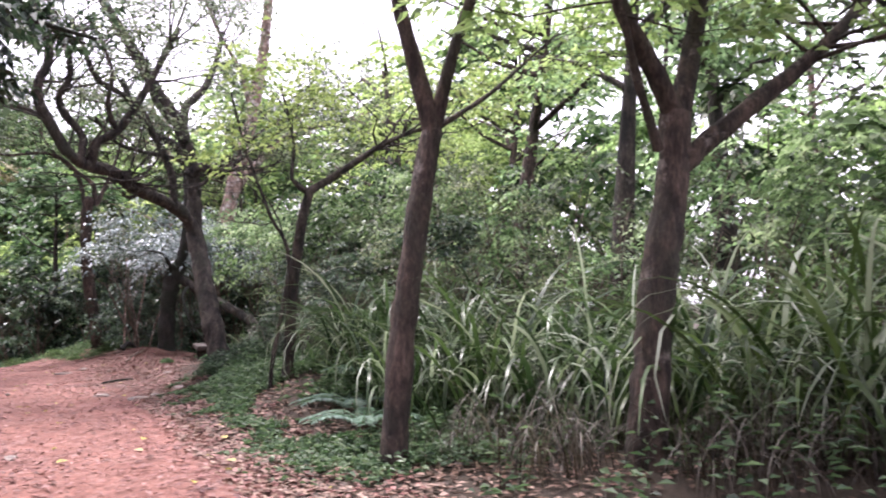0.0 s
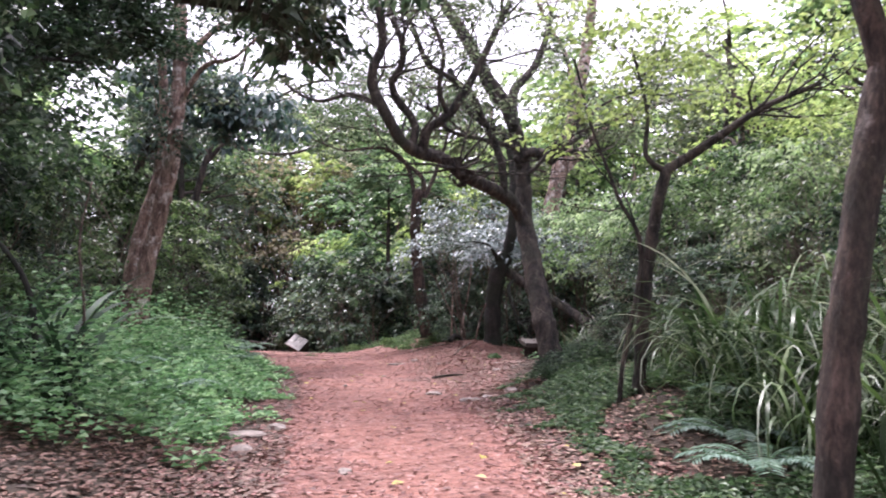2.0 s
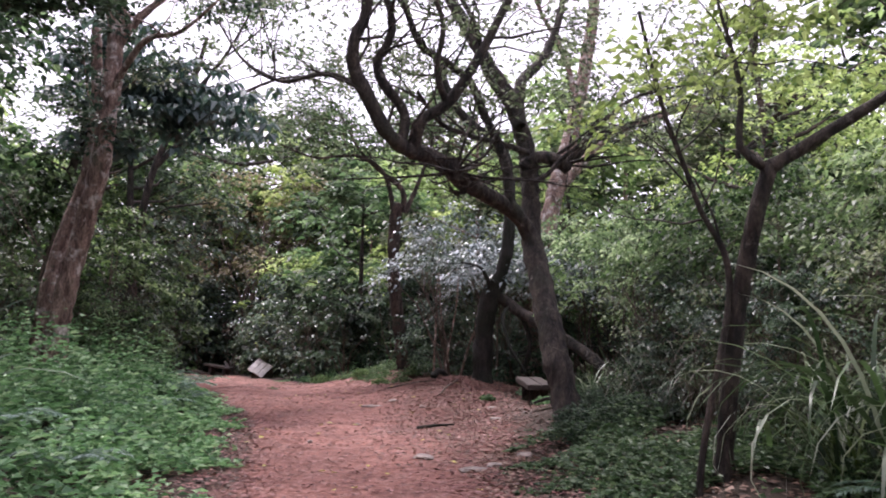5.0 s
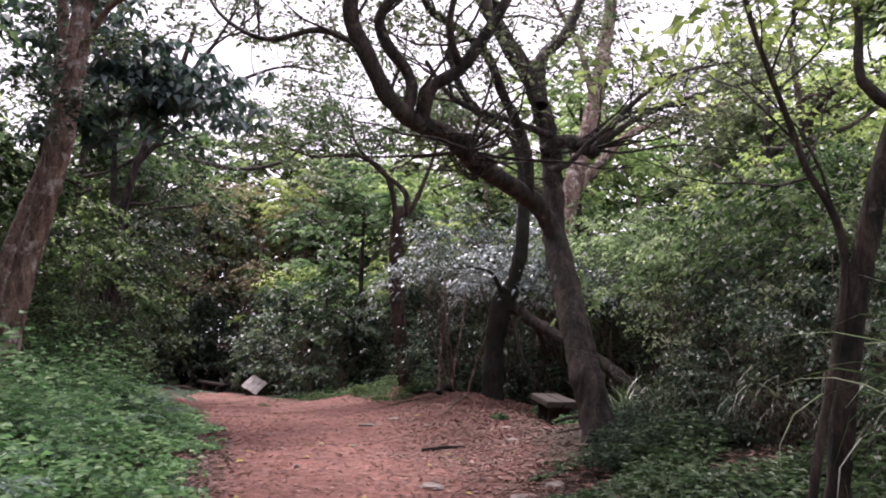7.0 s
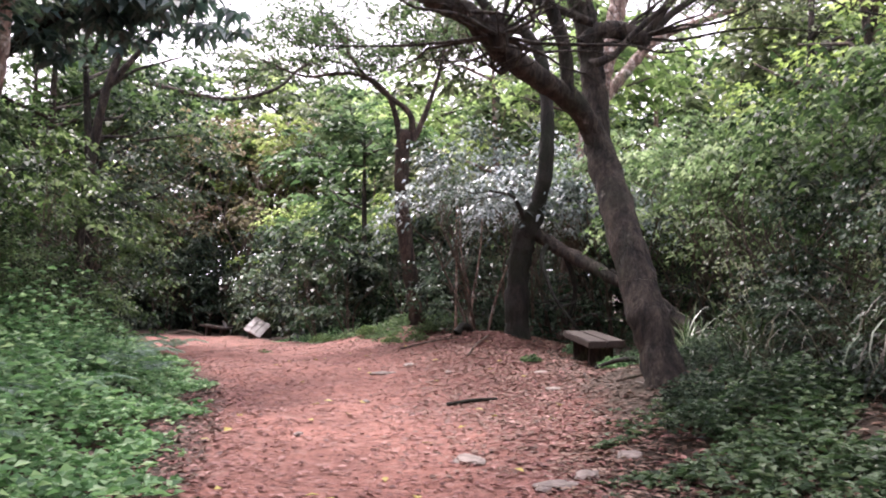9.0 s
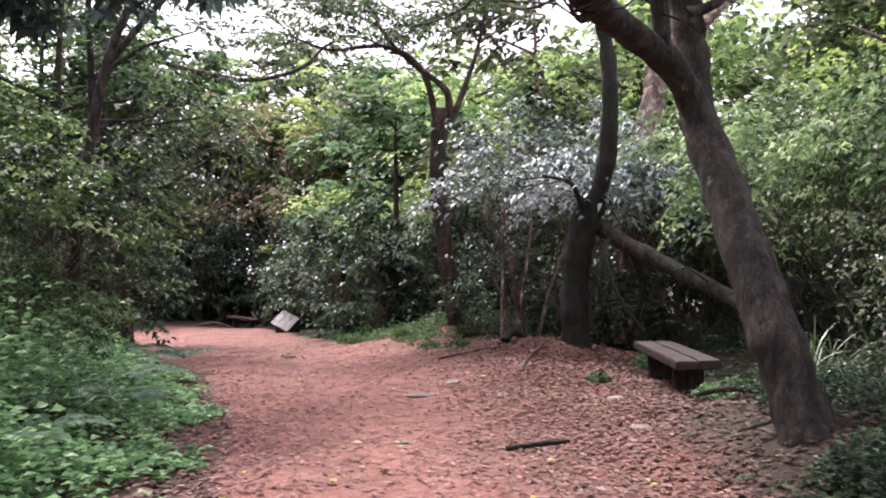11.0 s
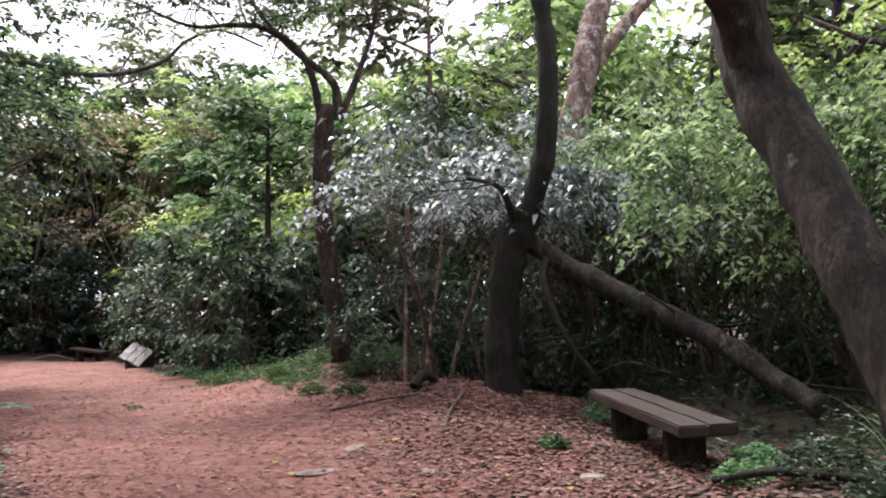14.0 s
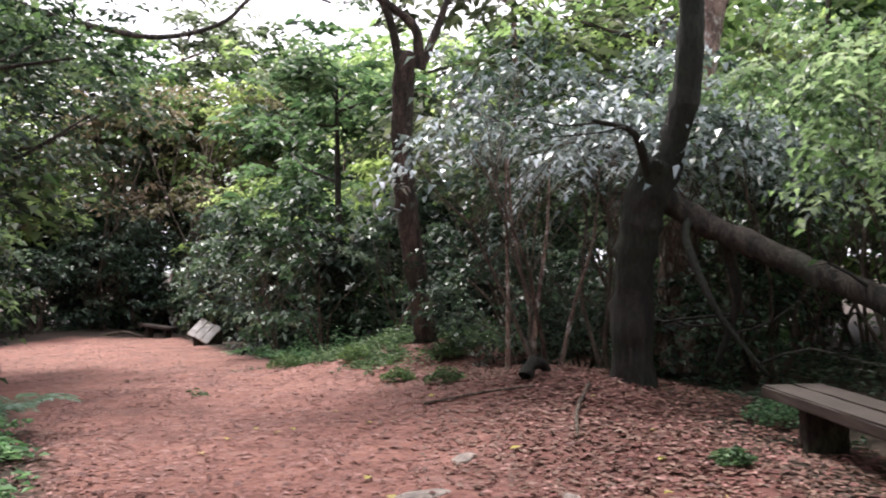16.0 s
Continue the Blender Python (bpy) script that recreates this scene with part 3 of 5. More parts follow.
tree("overhanging_tree", "dark glossy-leaved tree hanging over the path", HANG, m_bark_dark, m_leaf_dark, 14, 240, 0.4, 28, (0.09, 0.048), grown=40, grown_len=0.6, droop=0.5)


SHADE = [
    ([(-5.15, 10.7, 0.3), (-5.07, 10.8, 1.8), (-4.83, 10.9, 3.2), (-4.58, 11.0, 4.6), (-4.33, 11.1, 6.0)], 0.13, 0.05),
    ([(-4.91, 10.9, 2.9), (-4.25, 10.7, 3.5), (-3.60, 10.6, 3.75), (-2.94, 10.5, 3.7)], 0.05, 0.012),
    ([(-4.74, 10.9, 3.5), (-4.01, 11.3, 4.1), (-3.35, 11.5, 4.3), (-2.78, 11.6, 4.2)], 0.05, 0.012),
    ([(-4.66, 11.0, 4.2), (-4.01, 10.6, 4.8), (-3.27, 10.3, 5.0), (-2.53, 10.2, 5.0)], 0.045, 0.012),
    ([(-4.99, 10.8, 2.6), (-4.50, 10.4, 3.1), (-3.92, 10.1, 3.3)], 0.035, 0.012),
    ([(-4.50, 11.1, 5.0), (-3.76, 11.4, 5.7), (-2.94, 11.6, 5.9)], 0.04, 0.012),
]
tree("overhanging_tree", "dense dark-leaved tree reaching over the path edge", SHADE, m_bark_dark, m_leaf_dark, 17, 420, 0.6, 36, (0.09, 0.052), grown=80, grown_len=0.8, droop=0.15)


def frond_tree(name, label, limbs, bark, leaf, seed, fronds, leaflets, size):
    """A tree with large drooping many-fingered leaves at its limb ends."""
    root = tree(name, label, limbs, bark, None, seed, 0)
    r = np.random.default_rng(seed)
    org = np.array(limbs[0][0][0])
    at, way = [], []
    for k in range(fronds):
        pts = limbs[1 + r.integers(len(limbs) - 1)][0]
        c = np.array(pts[-1 - int(r.integers(2))]) - org + r.normal(0, 1, 3) * np.array([0.46, 0.46, 0.28])
        for a in np.linspace(0, 2 * np.pi, leaflets, endpoint=False) + r.uniform(0, 1):
            at.append(c + r.normal(0, 0.015, 3))
            way.append((math.cos(a), math.sin(a), r.uniform(-0.5, 0.1)))
    v, f = leaf_quads(np.array(at), np.array(way), *size, droop=0.4, r=r, flat=0.25)
    tagged(part("crown", make_mesh("crown", v, f, leaf, tones(len(at), r)), root), kind="stuff")
    return root


FROND = [
    ([(-5.20, 19.6, 0.2), (-5.00, 19.5, 2.5), (-4.60, 19.3, 4.2), (-4.20, 19.2, 5.4)], 0.11, 0.06),
    ([(-4.60, 19.3, 4.2), (-4.00, 19.0, 4.7), (-3.40, 18.9, 4.9)], 0.04, 0.015),
    ([(-4.60, 19.3, 4.2), (-3.60, 19.1, 4.9), (-2.70, 19.0, 5.1), (-2.00, 19.0, 5.0)], 0.04, 0.015),
    ([(-4.40, 19.3, 4.8), (-3.70, 19.2, 5.4), (-3.10, 19.0, 5.6)], 0.035, 0.015),
    ([(-4.20, 19.2, 5.4), (-4.40, 19.2, 6.0), (-4.00, 19.0, 6.3)], 0.035, 0.015),
]
frond_tree("large_leaved_tree", "tree with large blue-green drooping fingered leaves", FROND, m_bark, m_leaf_blue, 15, 300, 7, (0.25, 0.13))

TANGLE = [
    ([(-4.6, 22.5, 0.1), (-4.3, 22.4, 2.6), (-3.9, 22.3, 4.6), (-3.3, 22.2, 6.0), (-2.9, 22.1, 7.4)], 0.1, 0.04),
    ([(-3.9, 22.3, 4.6), (-3.0, 22.2, 5.6), (-2.3, 22.0, 6.1), (-1.2, 22.0, 6.6), (-0.2, 22, 6.5)], 0.06, 0.015),
    ([(-3.3, 22.2, 6.0), (-2.5, 22.0, 7.0), (-1.9, 22, 8.2)], 0.05, 0.015),
    ([(-3.0, 22.2, 5.6), (-2.8, 22.0, 6.6), (-2.0, 22.0, 7.4), (-1.4, 22, 8.0)], 0.035, 0.012),
]
tree("crooked_tree", "crooked thin tree with bare twigs against the sky", TANGLE, m_bark, m_leaf_mid, 16, 120, 0.8, 22, (0.11, 0.055), grown=30, grown_len=1.2)


# ---- shrubs and thicket ----
def shrub_template(name, label, leaf, height, radius, clumps, per, size, seed, group, low=0.1, stems=7, droop=0.3, lean=0.35):
    """A bush of many leafy twigs on a few thin stems."""
    r = np.random.default_rng(seed)
    root = new(name)
    lines, sprays, ends = [], [], []
    for s in range(stems):
        a = r.uniform(0, 2 * np.pi)
        q, d, pts = np.array([0.12 * math.cos(a), 0.12 * math.sin(a), -0.1]), unit(np.array([lean * math.cos(a), lean * math.sin(a), 1.0])), []
        for k in range(7):
            pts.append((*q, 0.026 * (1 - k / 8) * height / 3))
            q = q + d * height * 0.9 / 7
            d = unit(d + r.normal(0, 0.2, 3))
        lines.append(smooth_line(pts, 0.5))
    heads = [(r.uniform(0, 2 * np.pi), r.uniform(low, 1.0)) for _ in range(max(6, clumps // 6))]
    for c in range(clumps):
        a, h = heads[r.integers(len(heads))]
        a, h = a + r.normal(0, 0.24), float(np.clip(h + r.normal(0, 0.06), low, 1.03))
        rad = radius * (0.35 + 0.65 * math.sin(math.pi * min(0.95, 0.15 + 0.75 * h))) * r.uniform(0.45, 1.12)
        ends.append(np.array([rad * math.cos(a), rad * math.sin(a), height * h * r.uniform(0.9, 1.08)]))
    for e in ends[::3] if size[0] < 0.15 else ends[::9]:
        ln = lines[r.integers(len(lines))]
        k = min(len(ln) - 1, max(2, int(len(ln) * (e[2] / height) * 0.8)))
        b = ln[k, :3]
        m = (b + e) / 2 + np.array([0, 0, 0.08 * height])
        sprays.append(smooth_line([(*b, 0.009), (*m, 0.006), (*e, 0.003)], 5.0))
    v, f = joined([tube(ln, 5, 0.06, r) for ln in lines] + [tube(ln, 3, 0.0, r) for ln in sprays])
    tagged(part("stems", make_mesh("stems", v, f, m_twig, None, True), root), kind="stuff")
    ends = np.array(ends)
    at, way, per = leaf_fans(ends, ends, per, radius * 0.38, r)
    v, f = leaf_quads(at, way, *size, droop=droop, r=r, flat=0.3)
    tone = np.repeat(np.clip(np.repeat(r.normal(0.4, 0.25, clumps), per) + r.normal(0, 0.16, clumps * per), 0, 1), 4)
    tagged(part("foliage", make_mesh("foliage", v, f, leaf, tone), root), kind="stuff")
    return tagged(root, label, "shrub", group)


def scatter(templates, places, smin=0.8, smax=1.25, seed=1):
    """Sets out the templates and copies of them at the places (x, y, size)."""
    r = np.random.default_rng(seed)
    used = set()
    for k, (x, y, s) in enumerate(places):
        t = templates[k % len(templates)]
        s = s * r.uniform(smin, smax)
        m = Matrix.LocRotScale((x, y, float(ground_z(x, y)) - 0.03), Euler((0, 0, r.uniform(0, 6.28))), None)
        if t.name not in used:
            used.add(t.name)
            t.matrix_basis = m
            ob = t
        else:
            ob = copy_thing(t, m)
        ob.scale = (s, s, s * r.uniform(0.9, 1.12))


def band(count, xlo, xhi, ylo, yhi, clear, size, seed, gap=0.9):
    """Random places in a rectangle, off the path and not too near each other."""
    r = np.random.default_rng(seed)
    out = []
    for _ in range(count * 30):
        x, y = r.uniform(xlo, xhi), r.uniform(ylo, yhi)
        if inside(x, y) < -clear and all((x - a) ** 2 + (y - b) ** 2 > gap ** 2 for a, b, _ in out):
            out.append((x, y, size))
        if len(out) == count:
            break
    return out


def bush(kind, leaf, label, k, seed, height=3.0, radius=1.25, clumps=100, per=28, size=(0.12, 0.06), low=0.06, droop=0.3, stems=7):
    return [shrub_template("shrub", label, leaf, height, radius, clumps, per, size, seed + j, kind, low, stems, droop) for j in range(k)]


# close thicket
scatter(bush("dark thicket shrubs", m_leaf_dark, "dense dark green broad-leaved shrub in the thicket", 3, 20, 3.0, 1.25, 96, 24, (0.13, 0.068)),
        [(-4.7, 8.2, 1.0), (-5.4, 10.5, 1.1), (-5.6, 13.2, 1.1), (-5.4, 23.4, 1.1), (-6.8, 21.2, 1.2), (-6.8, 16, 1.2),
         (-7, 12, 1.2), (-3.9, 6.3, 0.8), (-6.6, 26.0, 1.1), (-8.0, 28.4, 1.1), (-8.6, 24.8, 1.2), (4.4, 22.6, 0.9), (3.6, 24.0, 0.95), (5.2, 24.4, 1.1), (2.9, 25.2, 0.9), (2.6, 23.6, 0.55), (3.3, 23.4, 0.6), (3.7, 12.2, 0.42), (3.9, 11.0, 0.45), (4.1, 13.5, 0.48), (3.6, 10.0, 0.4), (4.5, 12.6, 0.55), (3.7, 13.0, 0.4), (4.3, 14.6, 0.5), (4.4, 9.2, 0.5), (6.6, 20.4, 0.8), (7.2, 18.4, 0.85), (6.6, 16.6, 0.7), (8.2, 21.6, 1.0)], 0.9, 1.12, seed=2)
scatter(bush("high-branched shrubs", m_leaf_light, "light green shrub with bare stems under its leaves", 2, 26, 3.2, 1.3, 70, 24, (0.12, 0.06), 0.5),
        [(5.1, 19.8, 0.95), (5.8, 20.8, 1.0), (5.6, 17.9, 0.9), (6.3, 18.9, 1.0), (4.7, 21.6, 0.95)], 0.92, 1.08, seed=21)
scatter(bush("green thicket shrubs", m_leaf_mid, "leafy mid-green shrub at the edge of the wood", 3, 40, 3.0, 1.3, 90, 24, (0.13, 0.066), 0.2),
        [(5.8, 15.8, 0.9), (6.8, 14.2, 1.0), (7.4, 16.6, 1.1), (5.0, 13.6, 0.8), (7.6, 19.5, 1.15), (7.2, 22.6, 1.2), (6.4, 24.8, 1.2), (8.4, 25, 1.3), (-3.9, 12.2, 0.45), (-4.2, 10.8, 0.5), (-3.2, 17.6, 0.45), (-5.0, 17.4, 1.05), (-4.3, 19.3, 0.95), (-4.2, 21.4, 0.95), (-3.9, 18.2, 0.6)], 0.92, 1.1, seed=4)
# light leaves put the open light here into the shrubs' colour
scatter(bush("light thicket shrubs", m_leaf_light, "leafy shrub beside the grass, open light put into its light green", 2, 45, 2.8, 1.3, 80, 24, (0.125, 0.065)),
        [(5.6, 11.4, 0.8), (6.6, 9.6, 0.9), (7.4, 7.4, 0.9), (8.6, 11.8, 1.1), (6.9, 5.2, 0.8), (8.6, 4, 1.0), (6.4, 14.4, 0.9), (7.6, 17.6, 1.0), (6.6, 23.6, 1.15), (7.4, 20.8, 1.1)], 0.92, 1.1, seed=31)
scatter(bush("olive thicket shrubs", m_leaf_olive, "thin olive-green shrub tangled with dry twigs", 2, 30, 3.0, 1.25, 85, 26, (0.1, 0.042), 0.1),
        [(4.6, 12.0, 0.75), (5.0, 10.4, 0.75), (4.5, 14.9, 0.75), (4.9, 8.6, 0.7), (5.8, 7.6, 0.8), (5.9, 13.0, 0.9), (-4.9, 15.2, 0.8), (-6.0, 18.6, 1.0), (6.2, 6.0, 0.75)], 0.9, 1.1, seed=3)
# the silvery look is reflected sky, put into the leaf colour
scatter(bush("silvery shrubs", m_leaf_sheen, "shrub with drooping blue-green leaves, pale sky sheen put into their colour", 2, 60, 3.6, 1.45, 76, 24, (0.135, 0.058), 0.54, 0.35, 3),
        [(2.4, 21.8, 0.97), (3.2, 22.0, 1.0), (4.0, 22.8, 0.95), (4.9, 22.3, 0.9)], 0.97, 1.03, seed=6)

# far thicket, with coarser leaves
far = dict(clumps=60, per=21, size=(0.2, 0.105), low=0.04, stems=5)
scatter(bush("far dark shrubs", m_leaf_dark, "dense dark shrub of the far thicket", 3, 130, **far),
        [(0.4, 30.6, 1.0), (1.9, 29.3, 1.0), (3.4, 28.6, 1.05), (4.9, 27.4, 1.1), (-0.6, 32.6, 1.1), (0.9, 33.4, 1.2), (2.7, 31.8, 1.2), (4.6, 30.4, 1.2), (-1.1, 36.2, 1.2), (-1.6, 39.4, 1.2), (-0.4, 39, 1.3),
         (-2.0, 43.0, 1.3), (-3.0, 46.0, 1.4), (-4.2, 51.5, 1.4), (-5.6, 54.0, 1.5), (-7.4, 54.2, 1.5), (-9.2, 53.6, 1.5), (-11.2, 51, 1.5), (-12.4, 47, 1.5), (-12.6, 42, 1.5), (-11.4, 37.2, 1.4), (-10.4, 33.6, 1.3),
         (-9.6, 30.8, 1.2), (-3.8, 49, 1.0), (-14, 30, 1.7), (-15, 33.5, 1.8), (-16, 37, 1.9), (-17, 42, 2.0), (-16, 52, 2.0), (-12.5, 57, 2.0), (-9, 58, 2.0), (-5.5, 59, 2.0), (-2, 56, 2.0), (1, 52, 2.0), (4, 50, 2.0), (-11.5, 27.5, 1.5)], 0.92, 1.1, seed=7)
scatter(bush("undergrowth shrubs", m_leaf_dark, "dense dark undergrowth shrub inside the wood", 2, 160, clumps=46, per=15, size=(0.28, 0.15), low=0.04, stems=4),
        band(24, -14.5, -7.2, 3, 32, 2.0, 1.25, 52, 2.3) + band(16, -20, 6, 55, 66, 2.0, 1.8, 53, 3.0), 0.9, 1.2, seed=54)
# paler copy of the undergrowth: the open side's light put into its leaf colour
scatter(bush("light undergrowth shrubs", m_leaf_light, "undergrowth shrub inside the open wood, open light put into its light green", 2, 170, clumps=46, per=15, size=(0.26, 0.14), low=0.04, stems=4),
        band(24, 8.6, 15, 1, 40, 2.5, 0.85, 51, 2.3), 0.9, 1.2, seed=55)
scatter(bush("far olive shrubs", m_leaf_olive, "dull olive shrub of the far thicket", 2, 140, **far),
        [(-2.6, 48, 1.5), (-1.4, 46, 1.6), (-6.5, 56, 1.9), (-9, 57, 1.9), (-12, 54, 1.9), (-14.5, 48, 1.8), (-14, 41, 1.8), (-13, 35, 1.6), (1.2, 36, 1.5), (-0.2, 43, 1.6), (-11.5, 29.5, 1.4)], 0.92, 1.1, seed=8)
scatter(bush("far green shrubs", m_leaf_mid, "green shrub of the far thicket in half light", 2, 145, **far),
        [(3.4, 34.8, 1.6), (5.6, 33, 1.5), (6.4, 29.4, 1.4), (7.6, 27.6, 1.4), (9.4, 29.6, 1.5), (9.8, 23, 1.4), (9.6, 18.6, 1.4), (10.4, 14, 1.4), (10, 8.5, 1.3), (2, 39.5, 1.7), (4.6, 37.5, 1.7)], 0.92, 1.1, seed=9)
# bright yellow-green leaves carry the open light in their colour
scatter(bush("bright shrubs", m_leaf_yellow, "yellow-green shrub, the open light it stands in put into its colour", 2, 50, 4.2, 1.8, 80, 30, (0.2, 0.1), 0.25),
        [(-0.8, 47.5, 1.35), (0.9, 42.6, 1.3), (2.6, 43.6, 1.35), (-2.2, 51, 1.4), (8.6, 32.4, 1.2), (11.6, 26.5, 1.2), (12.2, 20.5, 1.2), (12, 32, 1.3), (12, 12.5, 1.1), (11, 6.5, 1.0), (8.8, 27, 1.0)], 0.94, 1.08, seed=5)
scatter(bush("rusty shrubs", m_leaf_brown, "rusty brown-leaved shrub above the far thicket", 1, 150, 5.0, 1.7, 60, 26, (0.18, 0.08), 0.45), [(-4.6, 56, 2.3), (-7.4, 58, 2.5), (-10.6, 57, 2.3), (-2.4, 60, 2.4)], 0.95, 1.05, seed=13)


# ---- woods all round ----
def wood_tree(seed, height, leaf, bark, label, group, clumps=110, per=34, size=(0.27, 0.13), low=0.3, wide=0.3):
    """A tall tree: trunk, limbs and a broad uneven crown of leaf clumps."""
    r = np.random.default_rng(seed)
    lean = r.normal(0, 0.3, 2)
    limbs = [([(0, 0, -0.2), (lean[0] * 0.4, lean[1] * 0.4, height * 0.3), (lean[0], lean[1], height * 0.6), (lean[0] * 1.6, lean[1] * 1.6, height * 0.92)], 0.16, 0.04)]
    tips = []
    for k in range(11):
        h, a = r.uniform(max(low, 0.25), 0.9), r.uniform(0, 6.28)
        b = np.array([lean[0] * h * 1.6, lean[1] * h * 1.6, height * h])
        d, s = np.array([math.cos(a), math.sin(a), 0.45]), height * wide * 0.45
        e = b + d * s * 2.0 * (1.15 - 0.5 * h) + r.normal(0, 0.2, 3)
        limbs.append(([tuple(b), tuple((b + e) / 2 + r.normal(0, 0.15, 3)), tuple(e)], 0.055, 0.015))
        tips.append((b, e))
    root = tree("wood_tree", label, limbs, bark, None, seed, 0, sides=5, step=0.7)
    ends, out = [], []
    for c in range(clumps):
        b, e = tips[r.integers(len(tips))]
        ends.append(b + (e - b) * r.uniform(0.3, 1.1) + r.normal(0, 1, 3) * np.array([0.075, 0.075, 0.045]) * height)
        out.append(e - b + r.normal(0, 0.3, 3))
    at, way, per = leaf_fans(np.array(ends), np.array(out), per, height * 0.085, r, 4)
    v, f = leaf_quads(at, way, *size, r=r, flat=0.3)
    tone = np.repeat(np.clip(np.repeat(r.normal(0.45, 0.16, clumps), per) + r.normal(0, 0.2, clumps * per), 0, 1), 4)
    tagged(part("crown", make_mesh("crown", v, f, leaf, tone), root), kind="stuff")
    return tagged(root, group=group)


scatter([wood_tree(71, 8.0, m_leaf_dark, m_bark, "tall dark-leaved tree beside the path", "dark trees of the wood", 120, 28, (0.17, 0.085), 0.25),
         wood_tree(72, 8.5, m_leaf_mid, m_bark_red, "tall green tree beside the path", "dark trees of the wood", 120, 28, (0.17, 0.09), 0.3)],
        [(-5.9, 11.6, 0.9), (-6.6, 15.2, 1.0), (-8.8, 20.5, 1.0), (-7.4, 17.6, 1.0), (-6.0, 13.2, 0.95), (-5.4, 8.2, 0.9), (-8.8, 24, 1.05), (-9.6, 17, 1.2), (-9.8, 28.6, 1.0), (-6.6, 27.0, 1.0), (-5.0, 25.6, 1.05), (-6.0, 30.6, 1.1), (-5.6, 4.0, 0.9)], 0.94, 1.06, seed=8)
scatter([wood_tree(75, 6.0, m_leaf_light, m_bark, "thin light green tree in open light", "light trees beside the path", 80, 20, (0.12, 0.065), 0.4, 0.34),
         wood_tree(76, 6.4, m_leaf_yellow, m_bark_red, "thin yellow-green tree in open light", "light trees beside the path", 80, 20, (0.13, 0.07), 0.4, 0.34)],
        [(7.2, 9.4, 0.95), (7.4, 12.6, 1.0), (8.4, 5.6, 1.0), (8.8, 15.6, 1.05), (9.4, 9.6, 1.1), (8.8, 19.5, 1.1), (9.6, 24, 1.15), (5.6, 27.6, 0.9)], 0.92, 1.08, seed=14)
scatter([wood_tree(73, 9.5, m_leaf_olive, m_bark_pale, "tall fine-leaved olive tree of the far wood", "trees of the far wood", 120, 20, (0.4, 0.18), 0.2),
         wood_tree(74, 9.5, m_leaf_yellow, m_bark, "tall yellow-green tree of the far wood", "trees of the far wood", 120, 20, (0.4, 0.2), 0.2),
         wood_tree(77, 9.0, m_leaf_mid, m_bark, "tall green tree of the far wood", "trees of the far wood", 120, 20, (0.4, 0.2), 0.15)],
        [(4.4, 30.4, 0.85), (7.4, 31.2, 0.9), (0.8, 35.0, 0.85), (11, 27.4, 0.9), (-3.6, 59, 1.15), (-0.6, 54, 1.1), (1.4, 49, 1.0), (4.6, 46, 1.0), (-7.5, 60, 1.25), (-11, 59, 1.2), (-14.5, 54, 1.2), (-17, 47, 1.2), (-15.5, 40, 1.1), (-13, 33, 1.0), (7.8, 40, 1.0), (11, 36, 1.1),
         (14, 29, 1.1), (13.4, 22, 1.05), (16.5, 14, 0.9), (3.2, 40, 0.85), (6.6, 34.5, 0.85), (-2.2, 64, 1.5), (-6, 66, 1.5), (-11, 66, 1.5), (-16, 60, 1.5), (3, 58, 1.4), (0.8, 62, 1.5), (6.5, 52, 1.3), (17, 6, 0.9), (-18, 28, 1.2), (-13, 22, 1.2), (-19, 66, 1.6), (-13.5, 71, 2.1), (-8.5, 72, 2.1), (-3.8, 71, 2.1), (1.5, 69, 1.9), (5.6, 63, 1.5), (9.5, 58, 1.4), (12.5, 51, 1.3), (-24, 62, 1.6), (-23, 54, 1.5), (9.6, 43.5, 1.1), (15.5, 45, 1.3), (18, 37, 1.2)], 0.94, 1.08, seed=9)
# those behind the camera are unseen, added to block light from the sides
scatter([wood_tree(78, 9.0, m_leaf_dark, m_bark, "dense dark tree added to close the wood and block side light", "dense trees round the clearing", 80, 16, (0.46, 0.24), 0.1, 0.34),
         wood_tree(79, 9.0, m_leaf_mid, m_bark, "dense green tree added to close the wood and block side light", "dense trees round the clearing", 80, 16, (0.46, 0.24), 0.1, 0.34)],
        [(-4.5, -3, 0.9), (4.5, -3.5, 0.9), (0.5, -8, 1.1), (-8, -4, 1.1), (8.5, -3, 1.1), (-5, -9, 1.1), (5.5, -9, 1.1), (-9.5, 2, 1.1), (-8.5, 6.5, 1.0), (-11.5, 11, 1.2), (-12, 19, 1.2), (-12.5, 25, 1.2), (15, -2, 1.0), (-13, 5, 1.2), (19, 9, 1.0), (17, 20, 1.2), (17, 30, 1.2), (13, 40, 1.2), (-20, 38, 1.3), (-20, 50, 1.4), (9.5, 47, 1.2), (-7.6, 29.2, 0.8), (-15, 15, 1.2), (-10, 63, 1.1), (-5, 64, 1.1), (0, 61, 1.1), (-14.5, 62, 1.1), (-19, 57, 1.1), (4, 54, 1.0), (7, 48.5, 1.0), (-21, 44, 1.1), (-17.5, 34, 1.0), (-15.5, 28.5, 1.0), (11.5, 31, 0.9)], 0.94, 1.08, seed=41)

# ---- benches ----
m_wood, n, l, p = material("weathered_plank")
g = noise_tex(n, l, 9.0, 8, 0.7, stretch=(6, 0.5, 6))
s = noise_tex(n, l, 2.2, 5, 0.6)
c = ramp(n, l, g.outputs["Fac"], [(0.3, (0.02, 0.013, 0.011)), (0.55, (0.05, 0.035, 0.029)), (0.8, (0.1, 0.078, 0.068))])
st = ramp(n, l, s.outputs["Fac"], [(0.35, (0.65, 0.62, 0.6)), (0.65, (1.1, 1.08, 1.05))])
